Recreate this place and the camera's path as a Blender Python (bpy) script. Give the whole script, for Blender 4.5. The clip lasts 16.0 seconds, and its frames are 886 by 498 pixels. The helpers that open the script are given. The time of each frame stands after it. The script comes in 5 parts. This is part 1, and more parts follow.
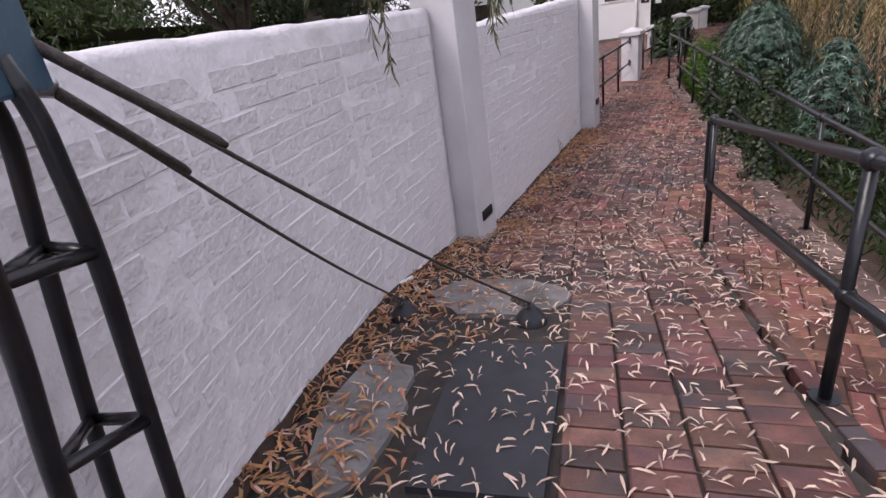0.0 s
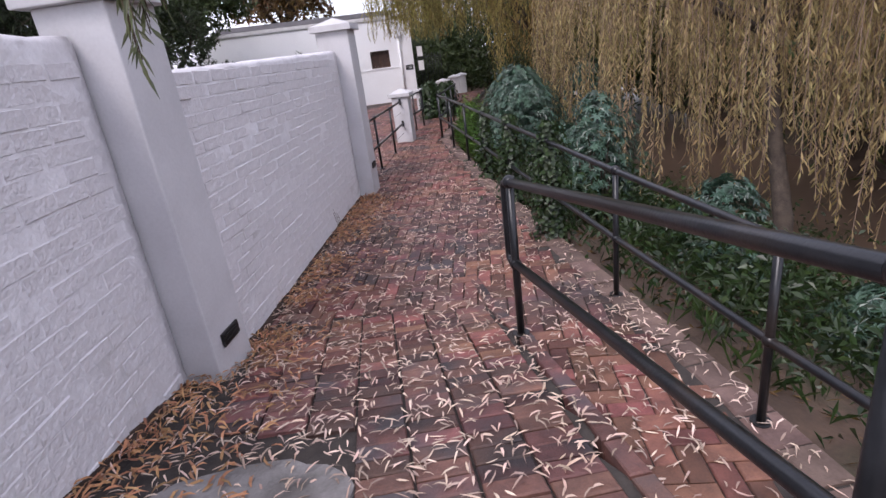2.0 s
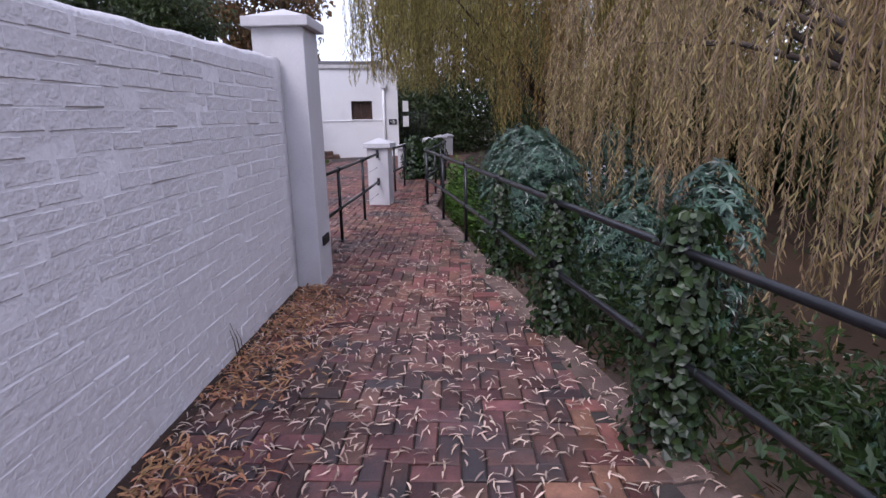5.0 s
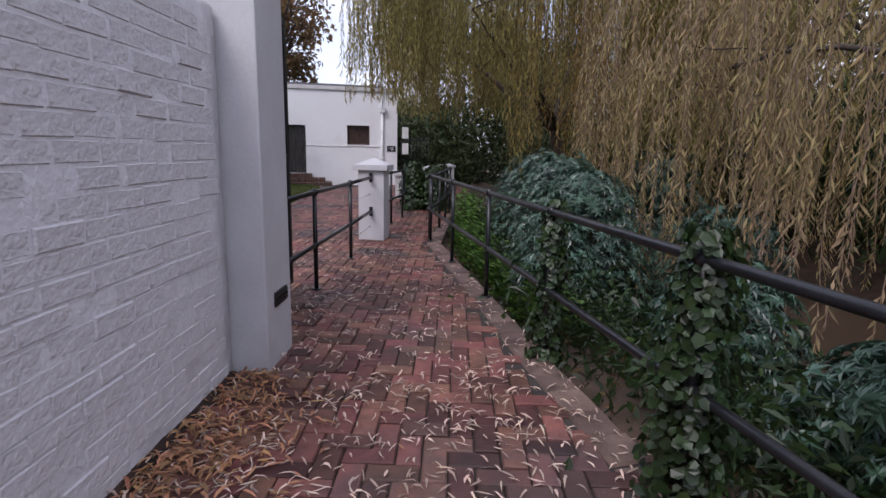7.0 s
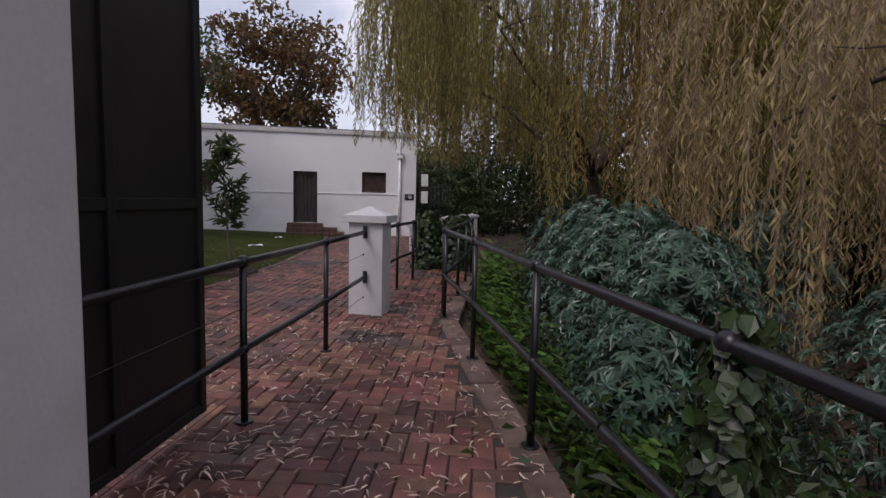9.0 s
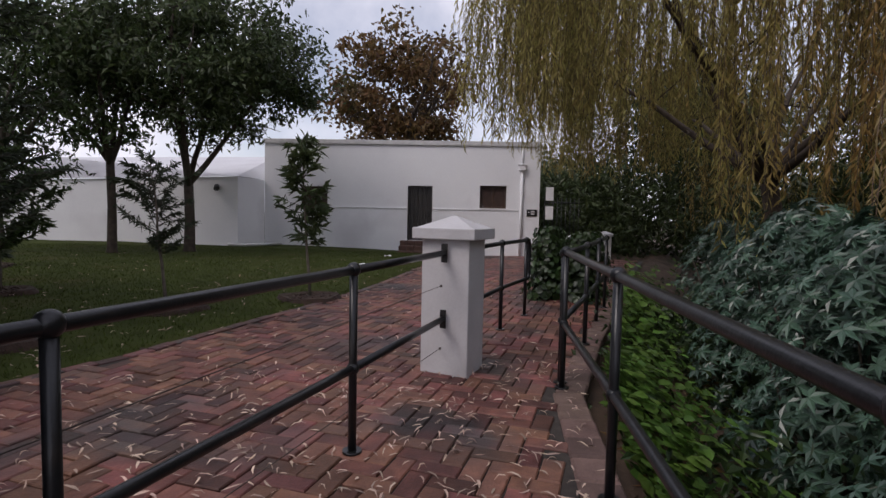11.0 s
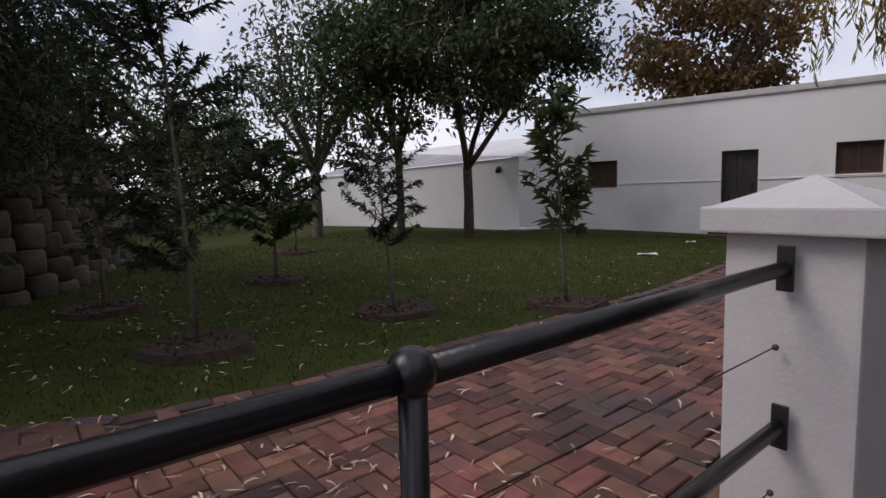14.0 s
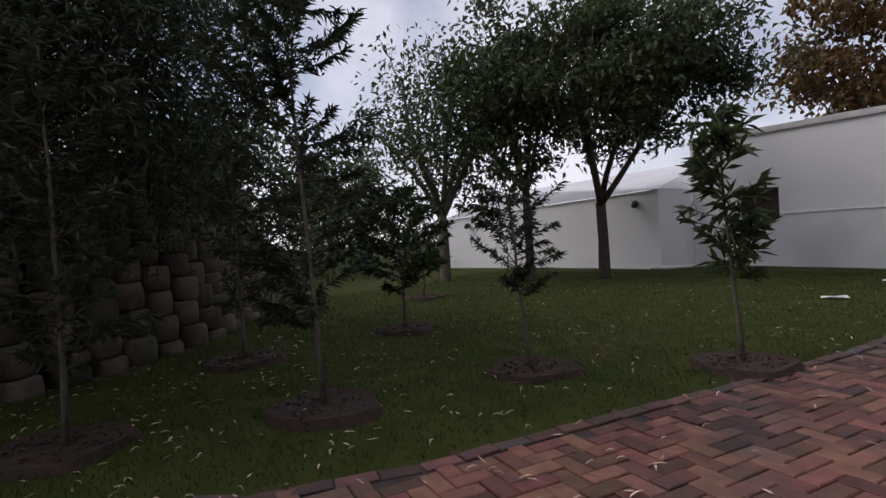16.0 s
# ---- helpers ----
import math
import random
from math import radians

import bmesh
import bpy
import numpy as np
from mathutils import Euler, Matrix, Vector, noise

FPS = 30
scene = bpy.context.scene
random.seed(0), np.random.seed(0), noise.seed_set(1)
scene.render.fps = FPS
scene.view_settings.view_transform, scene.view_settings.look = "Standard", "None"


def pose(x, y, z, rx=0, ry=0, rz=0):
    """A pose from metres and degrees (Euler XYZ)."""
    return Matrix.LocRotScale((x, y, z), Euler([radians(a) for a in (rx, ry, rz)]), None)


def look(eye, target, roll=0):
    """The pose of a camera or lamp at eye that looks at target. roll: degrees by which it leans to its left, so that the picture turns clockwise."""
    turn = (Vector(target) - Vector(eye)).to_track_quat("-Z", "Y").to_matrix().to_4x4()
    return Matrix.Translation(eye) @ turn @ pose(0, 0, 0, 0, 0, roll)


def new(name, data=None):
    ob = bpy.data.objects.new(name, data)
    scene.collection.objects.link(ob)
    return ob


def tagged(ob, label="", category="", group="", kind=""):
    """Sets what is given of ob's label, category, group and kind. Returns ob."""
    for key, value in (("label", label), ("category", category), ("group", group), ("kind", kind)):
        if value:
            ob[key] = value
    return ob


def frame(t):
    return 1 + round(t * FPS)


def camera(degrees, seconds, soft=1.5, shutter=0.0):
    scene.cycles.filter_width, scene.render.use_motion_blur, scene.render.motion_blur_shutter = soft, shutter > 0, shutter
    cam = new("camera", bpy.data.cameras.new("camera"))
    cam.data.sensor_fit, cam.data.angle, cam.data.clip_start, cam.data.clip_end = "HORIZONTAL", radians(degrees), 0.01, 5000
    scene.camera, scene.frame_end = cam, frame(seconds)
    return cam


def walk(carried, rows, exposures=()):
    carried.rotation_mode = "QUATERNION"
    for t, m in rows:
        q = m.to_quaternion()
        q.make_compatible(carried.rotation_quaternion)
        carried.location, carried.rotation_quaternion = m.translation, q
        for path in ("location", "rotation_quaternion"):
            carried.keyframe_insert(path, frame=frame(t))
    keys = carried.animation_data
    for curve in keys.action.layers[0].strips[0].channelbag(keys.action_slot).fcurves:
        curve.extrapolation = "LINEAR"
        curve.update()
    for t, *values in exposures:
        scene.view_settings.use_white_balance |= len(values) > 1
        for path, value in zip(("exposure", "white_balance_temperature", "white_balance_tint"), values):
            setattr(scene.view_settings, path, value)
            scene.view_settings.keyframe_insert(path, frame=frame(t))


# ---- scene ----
cam = camera(80.0, 16.0)
# t, eye, target, roll
PATH = [
    (0, (0.104, 0.201, 1.995), (0.116, 2.027, 1.179), -8.4),
    (0.5, (0.207, 0.329, 1.926), (0.344, 2.155, 1.122), -6.7),
    (1, (0.362, 0.633, 1.875), (0.647, 2.449, 1.088), -5.4),
    (1.5, (0.476, 1.011, 1.816), (1.081, 2.786, 1.122), -7.4),
    (2, (0.632, 1.396, 1.761), (1.389, 3.111, 1.063), -7.4),
    (2.5, (0.755, 1.733, 1.714), (1.563, 3.42, 1.006), -4.5),
    (3, (1.081, 2.186, 1.584), (1.997, 3.836, 0.922), -4.9),
    (3.5, (1.187, 2.574, 1.563), (2.057, 4.249, 0.9), -6.0),
    (4, (1.325, 2.955, 1.527), (2.167, 4.62, 0.807), -7.3),
    (4.5, (1.521, 3.52, 1.459), (2.294, 5.225, 0.756), -6.9),
    (5, (1.639, 3.912, 1.451), (2.549, 5.625, 0.963), -1.0),
    (7.5, (2.504, 5.908, 1.219), (3.438, 7.647, 0.897), 1.3),
    (8, (2.729, 6.337, 1.234), (3.639, 8.101, 0.985), 1.4),
    (10.5, (3.925, 8.284, 1.138), (4.578, 10.169, 0.997), 1.2),
    (11, (4.099, 8.723, 1.118), (4.52, 10.674, 0.992), 1.2),
    (11.5, (4.32, 9.151, 1.099), (4.702, 11.105, 0.912), -0.8),
    (12, (4.438, 9.436, 1.128), (4.569, 11.423, 0.941), -0.1),
    (12.5, (4.508, 9.777, 1.115), (4.647, 11.76, 0.901), 0.6),
    (13, (4.559, 10.088, 1.093), (4.554, 12.077, 0.889), -1.1),
    (13.5, (4.575, 10.309, 1.098), (4.112, 12.249, 0.947), -1.3),
    (14, (4.473, 10.572, 1.083), (3.795, 12.443, 0.887), -1.4),
    (14.5, (4.343, 10.786, 1.058), (3.599, 12.633, 0.867), -1.8),
    (15, (4.266, 10.976, 1.069), (3.432, 12.787, 0.921), -2.0),
    (15.5, (4.201, 11.019, 1.095), (3.212, 12.757, 1.041), -2.1),
    (16, (4.205, 10.965, 1.144), (3.107, 12.637, 1.114), -3.4),
]
EXPOSURES = [(0.0, 0.82, 6550, 22.0), (2.0, 0.94, 6250, 21.0), (4.0, 0.92, 5900, 22.0), (5.0, 0.72, 5850, 24.0), (7.5, 0.26, 6200, 19.0), (8.0, -0.04, 6350, 20.0), (10.5, 0.0, 6500, 18.0), (11.0, -0.06, 6500, 18.0), (12.0, 0.12, 6550, 18.0), (12.5, 0.10, 6550, 18.0), (13.5, -0.12, 6600, 18.0), (14.5, 0.02, 6600, 17.0), (16.0, -0.12, 6550, 17.0)]
walk(cam, [(t, look(eye, target, roll)) for t, eye, target, roll in PATH], EXPOSURES)

# ---- world and light ----
SUN_ELEV, SUN_ROT = 50.0, 240.0
world = bpy.data.worlds.new("world")
scene.world = world
world.use_nodes = True
wn, wl = world.node_tree.nodes, world.node_tree.links
sky = wn.new("ShaderNodeTexSky")
sky.sky_type, sky.sun_disc = "NISHITA", False
sky.sun_elevation, sky.sun_rotation = radians(SUN_ELEV), radians(SUN_ROT)
coord = wn.new("ShaderNodeTexCoord")
cloud = wn.new("ShaderNodeTexNoise")
cloud.inputs["Scale"].default_value, cloud.inputs["Detail"].default_value, cloud.inputs["Roughness"].default_value = 2.6, 7.0, 0.55
cover = wn.new("ShaderNodeValToRGB")
cover.color_ramp.elements[0].position, cover.color_ramp.elements[1].position = 0.36, 0.60
cover.color_ramp.elements[0].color, cover.color_ramp.elements[1].color = (0.34, 0.34, 0.34, 1), (0.95, 0.95, 0.95, 1)
blend = wn.new("ShaderNodeMixRGB")
blend.inputs["Color2"].default_value = (8.6, 8.8, 9.6, 1)
wl.new(coord.outputs["Generated"], cloud.inputs["Vector"])
wl.new(cloud.outputs["Fac"], cover.inputs["Fac"])
wl.new(cover.outputs["Color"], blend.inputs["Fac"])
wl.new(sky.outputs["Color"], blend.inputs["Color1"])
wl.new(blend.outputs["Color"], wn["Background"].inputs["Color"])
wn["Background"].inputs["Strength"].default_value = 0.11

sun = new("sun", bpy.data.lights.new("sun", "SUN"))
sun.data.energy, sun.data.angle, sun.data.color = 1.3, radians(25), (1.0, 0.95, 0.88)
sun.matrix_world = look((-6.06, -3.5, 8.34), (0, 0, 0))


# ---- materials ----
def material(name, dark, light, scale=6.0, rough=0.7, metal=0.0, bump=0.15, fine=70.0, vary="", amount=0.25, stain=None, stain_scale=1.2, leaf=0.0, spec=0.5, cover=0.54):
    """A surface with two scales of variation. vary: 'object' or 'island' shifts each piece's value."""
    m = bpy.data.materials.new(name)
    m.use_nodes = True
    n, l = m.node_tree.nodes, m.node_tree.links
    out, bsdf = n["Material Output"], n["Principled BSDF"]
    tc = n.new("ShaderNodeTexCoord")
    src = tc.outputs["Object"]
    if vary == "object":
        info = n.new("ShaderNodeObjectInfo")
        add = n.new("ShaderNodeVectorMath")
        sc = n.new("ShaderNodeMath")
        sc.operation, sc.inputs[1].default_value = "MULTIPLY", 37.0
        l.new(info.outputs["Random"], sc.inputs[0])
        l.new(tc.outputs["Object"], add.inputs[0])
        l.new(sc.outputs[0], add.inputs[1])
        src = add.outputs[0]
    big = n.new("ShaderNodeTexNoise")
    big.inputs["Scale"].default_value, big.inputs["Detail"].default_value = scale, 6.0
    small = n.new("ShaderNodeTexNoise")
    small.inputs["Scale"].default_value, small.inputs["Detail"].default_value = fine, 4.0
    l.new(src, big.inputs["Vector"])
    l.new(src, small.inputs["Vector"])
    mid = n.new("ShaderNodeMath")
    mid.operation = "MULTIPLY_ADD"
    mid.inputs[1].default_value = 0.4
    l.new(small.outputs["Fac"], mid.inputs[0])
    l.new(big.outputs["Fac"], mid.inputs[2])
    ramp = n.new("ShaderNodeValToRGB")
    ramp.color_ramp.elements[0].position, ramp.color_ramp.elements[1].position = 0.45, 0.95
    ramp.color_ramp.elements[0].color, ramp.color_ramp.elements[1].color = (*dark, 1), (*light, 1)
    l.new(mid.outputs[0], ramp.inputs["Fac"])
    colour = ramp.outputs["Color"]
    if stain:
        patch = n.new("ShaderNodeTexNoise")
        patch.inputs["Scale"].default_value, patch.inputs["Detail"].default_value = stain_scale, 8.0
        l.new(src, patch.inputs["Vector"])
        pr = n.new("ShaderNodeValToRGB")
        pr.color_ramp.elements[0].position, pr.color_ramp.elements[1].position = cover, cover + 0.18
        l.new(patch.outputs["Fac"], pr.inputs["Fac"])
        mx = n.new("ShaderNodeMixRGB")
        mx.inputs["Color2"].default_value = (*stain, 1)
        l.new(pr.outputs["Color"], mx.inputs["Fac"])
        l.new(colour, mx.inputs["Color1"])
        colour = mx.outputs["Color"]
    if vary:
        if vary == "object":
            rnd = info.outputs["Random"]
        else:
            geo = n.new("ShaderNodeNewGeometry")
            rnd = geo.outputs["Random Per Island"]
        hsv = n.new("ShaderNodeHueSaturation")
        mp = n.new("ShaderNodeMapRange")
        mp.inputs["To Min"].default_value, mp.inputs["To Max"].default_value = 1 - amount, 1 + amount
        l.new(rnd, mp.inputs["Value"])
        l.new(mp.outputs[0], hsv.inputs["Value"])
        mh = n.new("ShaderNodeMath")
        mh.operation, mh.inputs[1].default_value = "MULTIPLY", 7.31
        fr = n.new("ShaderNodeMath")
        fr.operation = "FRACT"
        l.new(rnd, mh.inputs[0])
        l.new(mh.outputs[0], fr.inputs[0])
        hr = n.new("ShaderNodeMapRange")
        hr.inputs["To Min"].default_value, hr.inputs["To Max"].default_value = 0.5 - amount * 0.035, 0.5 + amount * 0.035
        l.new(fr.outputs[0], hr.inputs["Value"])
        l.new(hr.outputs[0], hsv.inputs["Hue"])
        l.new(colour, hsv.inputs["Color"])
        colour = hsv.outputs["Color"]
    l.new(colour, bsdf.inputs["Base Color"])
    bsdf.inputs["Roughness"].default_value, bsdf.inputs["Metallic"].default_value = rough, metal
    bsdf.inputs["Specular IOR Level"].default_value = spec
    if bump:
        bp = n.new("ShaderNodeBump")
        bp.inputs["Strength"].default_value, bp.inputs["Distance"].default_value = bump, 0.02
        l.new(mid.outputs[0], bp.inputs["Height"])
        l.new(bp.outputs["Normal"], bsdf.inputs["Normal"])
    if leaf:
        tr = n.new("ShaderNodeBsdfTranslucent")
        l.new(colour, tr.inputs["Color"])
        mixs = n.new("ShaderNodeMixShader")
        mixs.inputs[0].default_value = leaf
        l.new(bsdf.outputs[0], mixs.inputs[1])
        l.new(tr.outputs[0], mixs.inputs[2])
        l.new(mixs.outputs[0], out.inputs["Surface"])
    return m


M = {
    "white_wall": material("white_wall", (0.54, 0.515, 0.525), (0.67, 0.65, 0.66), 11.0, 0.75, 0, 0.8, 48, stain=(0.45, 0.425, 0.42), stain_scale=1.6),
    # pier white, darker than the facade: tree shade is put into its colour
    "white_shaded": material("white_shaded", (0.46, 0.45, 0.46), (0.57, 0.56, 0.57), 2.6, 0.75, 0, 0.2, 60, stain=(0.40, 0.385, 0.385), stain_scale=1.0),
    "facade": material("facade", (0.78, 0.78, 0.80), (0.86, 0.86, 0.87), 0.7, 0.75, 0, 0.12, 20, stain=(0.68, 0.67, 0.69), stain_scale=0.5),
    "cap_grey": material("cap_grey", (0.42, 0.41, 0.41), (0.60, 0.59, 0.58), 5.0, 0.8, 0, 0.3, 60),
    "paver": material("paver", (0.072, 0.034, 0.030), (0.165, 0.074, 0.060), 9.0, 0.60, 0, 0.4, 90, "object", 0.55, stain=(0.050, 0.040, 0.042), stain_scale=2.2, cover=0.46, spec=0.4),
    "paver_far": material("paver_far", (0.088, 0.037, 0.029), (0.205, 0.084, 0.060), 9.0, 0.62, 0, 0.4, 90, "island", 0.55, stain=(0.062, 0.046, 0.044), stain_scale=1.1, cover=0.49, spec=0.4),
    "edge_stone": material("edge_stone", (0.075, 0.046, 0.038), (0.17, 0.110, 0.090), 7.0, 0.75, 0, 0.35, 80, "object", 0.3),
    "joint": material("joint", (0.025, 0.02, 0.018), (0.055, 0.045, 0.038), 12.0, 0.95, 0, 0.3, 90),
    "earth": material("earth", (0.035, 0.022, 0.015), (0.10, 0.062, 0.04), 3.0, 0.95, 0, 0.6, 40, stain=(0.028, 0.035, 0.014), stain_scale=1.4),
    "grass": material("grass", (0.026, 0.036, 0.009), (0.055, 0.068, 0.018), 2.5, 0.95, 0, 0.7, 60, stain=(0.060, 0.056, 0.020), stain_scale=0.9, spec=0.08),
    "blade": material("blade", (0.036, 0.055, 0.011), (0.075, 0.095, 0.022), 2.0, 0.7, 0, 0, 30, "island", 0.35, leaf=0.3, spec=0.08),
    "mulch": material("mulch", (0.018, 0.010, 0.007), (0.055, 0.030, 0.020), 14.0, 0.95, 0, 0.9, 60),
    "water": material("water", (0.085, 0.055, 0.038), (0.11, 0.072, 0.05), 1.5, 0.28, 0, 0.03, 12),
    "iron": material("iron", (0.010, 0.011, 0.013), (0.022, 0.023, 0.026), 10.0, 0.30, 0.3, 0.10, 90, stain=(0.028, 0.022, 0.020), stain_scale=5.0),
    "black_plate": material("black_plate", (0.012, 0.012, 0.013), (0.022, 0.021, 0.021), 6.0, 0.45, 0.2, 0.08, 60),
    "blue_paint": material("blue_paint", (0.025, 0.065, 0.10), (0.045, 0.10, 0.145), 6.0, 0.45, 0.1, 0.1, 60),
    "cable": material("cable", (0.05, 0.042, 0.038), (0.11, 0.095, 0.085), 40.0, 0.55, 0.6, 0.4, 200),
    "galvanised": material("galvanised", (0.30, 0.30, 0.31), (0.50, 0.50, 0.50), 20.0, 0.4, 0.9, 0.1, 100),
    "rubber": material("rubber", (0.016, 0.017, 0.021), (0.032, 0.033, 0.039), 8.0, 0.7, 0, 0.3, 150),
    "concrete": material("concrete", (0.12, 0.11, 0.105), (0.24, 0.225, 0.215), 6.0, 0.85, 0, 0.4, 60, stain=(0.07, 0.06, 0.052), stain_scale=2.5),
    "gabion": material("gabion", (0.055, 0.042, 0.033), (0.135, 0.105, 0.080), 5.0, 0.9, 0, 0.6, 40, "object", 0.3, stain=(0.04, 0.045, 0.025), stain_scale=2.2),
    "bark": material("bark", (0.030, 0.022, 0.017), (0.085, 0.064, 0.048), 9.0, 0.95, 0, 0.8, 50),
    "bark_pale": material("bark_pale", (0.07, 0.058, 0.047), (0.16, 0.135, 0.11), 9.0, 0.95, 0, 0.6, 50),
    "twig": material("twig", (0.050, 0.034, 0.018), (0.11, 0.075, 0.04), 9.0, 0.9, 0, 0, 50),
    "twig_pale": material("twig_pale", (0.13, 0.085, 0.062), (0.30, 0.21, 0.155), 6.0, 0.85, 0, 0, 50, stain=(0.24, 0.17, 0.06), stain_scale=0.8),
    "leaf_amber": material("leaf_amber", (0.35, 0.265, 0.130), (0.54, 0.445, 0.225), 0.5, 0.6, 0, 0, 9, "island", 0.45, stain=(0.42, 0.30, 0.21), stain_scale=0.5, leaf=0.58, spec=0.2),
    "leaf_dark": material("leaf_dark", (0.032, 0.050, 0.018), (0.078, 0.104, 0.040), 1.2, 0.42, 0, 0, 20, "island", 0.5, leaf=0.3, spec=0.35),
    "leaf_mid": material("leaf_mid", (0.028, 0.050, 0.014), (0.058, 0.090, 0.024), 1.2, 0.5, 0, 0, 20, "island", 0.5, leaf=0.3),
    "leaf_fine": material("leaf_fine", (0.020, 0.032, 0.014), (0.042, 0.058, 0.024), 1.2, 0.55, 0, 0, 20, "island", 0.5, leaf=0.3),
    "leaf_brown": material("leaf_brown", (0.085, 0.045, 0.016), (0.16, 0.095, 0.030), 0.6, 0.6, 0, 0, 12, "island", 0.5, stain=(0.055, 0.060, 0.018), stain_scale=0.5, leaf=0.35),
    "leaf_willow": material("leaf_willow", (0.24, 0.215, 0.070), (0.42, 0.36, 0.125), 0.5, 0.6, 0, 0, 9, "island", 0.40, stain=(0.32, 0.20, 0.070), stain_scale=0.35, leaf=0.58, spec=0.2),
    "leaf_sprig": material("leaf_sprig", (0.060, 0.075, 0.030), (0.11, 0.12, 0.050), 3.0, 0.55, 0, 0, 20, "island", 0.4, leaf=0.35),
    "leaf_castor": material("leaf_castor", (0.028, 0.066, 0.042), (0.070, 0.126, 0.084), 1.5, 0.34, 0, 0, 20, "island", 0.5, leaf=0.25, spec=0.7),
    "leaf_ivy": material("leaf_ivy", (0.014, 0.030, 0.009), (0.034, 0.060, 0.016), 3.0, 0.4, 0, 0, 20, "island", 0.5, leaf=0.25),
    "leaf_bright": material("leaf_bright", (0.055, 0.12, 0.018), (0.11, 0.20, 0.035), 2.0, 0.5, 0, 0, 20, "island", 0.4, leaf=0.35),
    "leaf_fallen": material("leaf_fallen", (0.33, 0.215, 0.155), (0.62, 0.49, 0.40), 2.0, 0.65, 0, 0, 20, "island", 0.5),
    "leaf_litter": material("leaf_litter", (0.22, 0.095, 0.040), (0.46, 0.24, 0.115), 2.0, 0.7, 0, 0, 20, "island", 0.5),
    "door_dark": material("door_dark", (0.016, 0.014, 0.013), (0.035, 0.028, 0.024), 5.0, 0.5, 0, 0.15, 60),
    "frame_wood": material("frame_wood", (0.035, 0.018, 0.011), (0.075, 0.038, 0.022), 6.0, 0.5, 0, 0.2, 60),
    "shutter_wood": material("shutter_wood", (0.028, 0.015, 0.011), (0.060, 0.030, 0.021), 6.0, 0.55, 0, 0.2, 60),
    "roof": material("roof", (0.10, 0.095, 0.095), (0.17, 0.16, 0.16), 3.0, 0.7, 0, 0.2, 40),
    "roof_white": material("roof_white", (0.55, 0.54, 0.56), (0.66, 0.66, 0.68), 1.0, 0.6, 0, 0.1, 20),
    "step_brick": material("step_brick", (0.06, 0.035, 0.028), (0.14, 0.075, 0.055), 8.0, 0.8, 0, 0.4, 70),
    "sign_white": material("sign_white", (0.7, 0.7, 0.7), (0.8, 0.8, 0.8), 6.0, 0.5, 0, 0, 60),
    "pvc": material("pvc", (0.62, 0.62, 0.62), (0.74, 0.74, 0.74), 6.0, 0.4, 0, 0, 60),
}


# ---- building helpers ----
def link(name, mesh, mat, parent=None, label=""):
    ob = new(name, mesh)
    if mat is not None and not mesh.materials:
        mesh.materials.append(mat)
    if parent is not None:
        ob.parent = parent
    if label:
        ob["label"] = label
    return ob


def part(name, bm, mat, parent=None, label="", smooth=False):
    """Links a bmesh as one mesh object."""
    mesh = bpy.data.meshes.new(name)
    bm.normal_update()
    if smooth:
        for f in bm.faces:
            f.smooth = True
    bm.to_mesh(mesh)
    bm.free()
    return link(name, mesh, mat, parent, label)


def empty(name, label, category, group="", kind="", at=(0, 0, 0)):
    ob = new(name)
    ob.empty_display_size = 0.1
    ob.location = at
    return tagged(ob, label, category, group, kind)


def raw_mesh(name, verts, faces, smooth=False):
    """A mesh from arrays; faces is an (n, k) array."""
    verts, faces = np.asarray(verts, np.float32), np.asarray(faces, np.int32)
    me = bpy.data.meshes.new(name)
    n, k = faces.shape
    me.vertices.add(len(verts))
    me.vertices.foreach_set("co", verts.ravel())
    me.loops.add(n * k)
    me.loops.foreach_set("vertex_index", faces.ravel())
    me.polygons.add(n)
    me.polygons.foreach_set("loop_start", np.arange(0, n * k, k, dtype=np.int32))
    me.polygons.foreach_set("use_smooth", np.full(n, bool(smooth)))
    me.update(calc_edges=True)
    return me


def box(bm, cx, cy, cz, sx, sy, sz, rot=0.0, bevel=0.0):
    """A box by its middle and size, turned about z by rot radians."""
    m = Matrix.Translation((cx, cy, cz)) @ Matrix.Rotation(rot, 4, "Z") @ Matrix.Diagonal((sx, sy, sz, 1))
    r = bmesh.ops.create_cube(bm, size=1, matrix=m)
    if bevel:
        es = list({e for v in r["verts"] for e in v.link_edges})
        bmesh.ops.bevel(bm, geom=es, offset=bevel, segments=2, affect="EDGES", profile=0.6)
    return bm


def tube(bm, pts, radii, seg=8, caps=True):
    """A round tube along points; radii one number or one for each point."""
    pts = [Vector(p) for p in pts]
    if not hasattr(radii, "__len__"):
        radii = [radii] * len(pts)
    rings, side = [], None
    for i, p in enumerate(pts):
        t = (pts[min(i + 1, len(pts) - 1)] - pts[max(i - 1, 0)]).normalized()
        if side is None:
            side = t.orthogonal().normalized()
        side = (side - t * side.dot(t)).normalized()
        up = t.cross(side)
        rings.append([bm.verts.new(p + radii[i] * (math.cos(a) * side + math.sin(a) * up)) for a in [2 * math.pi * k / seg for k in range(seg)]])
    for a, b in zip(rings, rings[1:]):
        for k in range(seg):
            f = bm.faces.new((a[k], a[(k + 1) % seg], b[(k + 1) % seg], b[k]))
            f.smooth = True
    if caps:
        bm.faces.new(rings[0][::-1])
        bm.faces.new(rings[-1])
    return bm


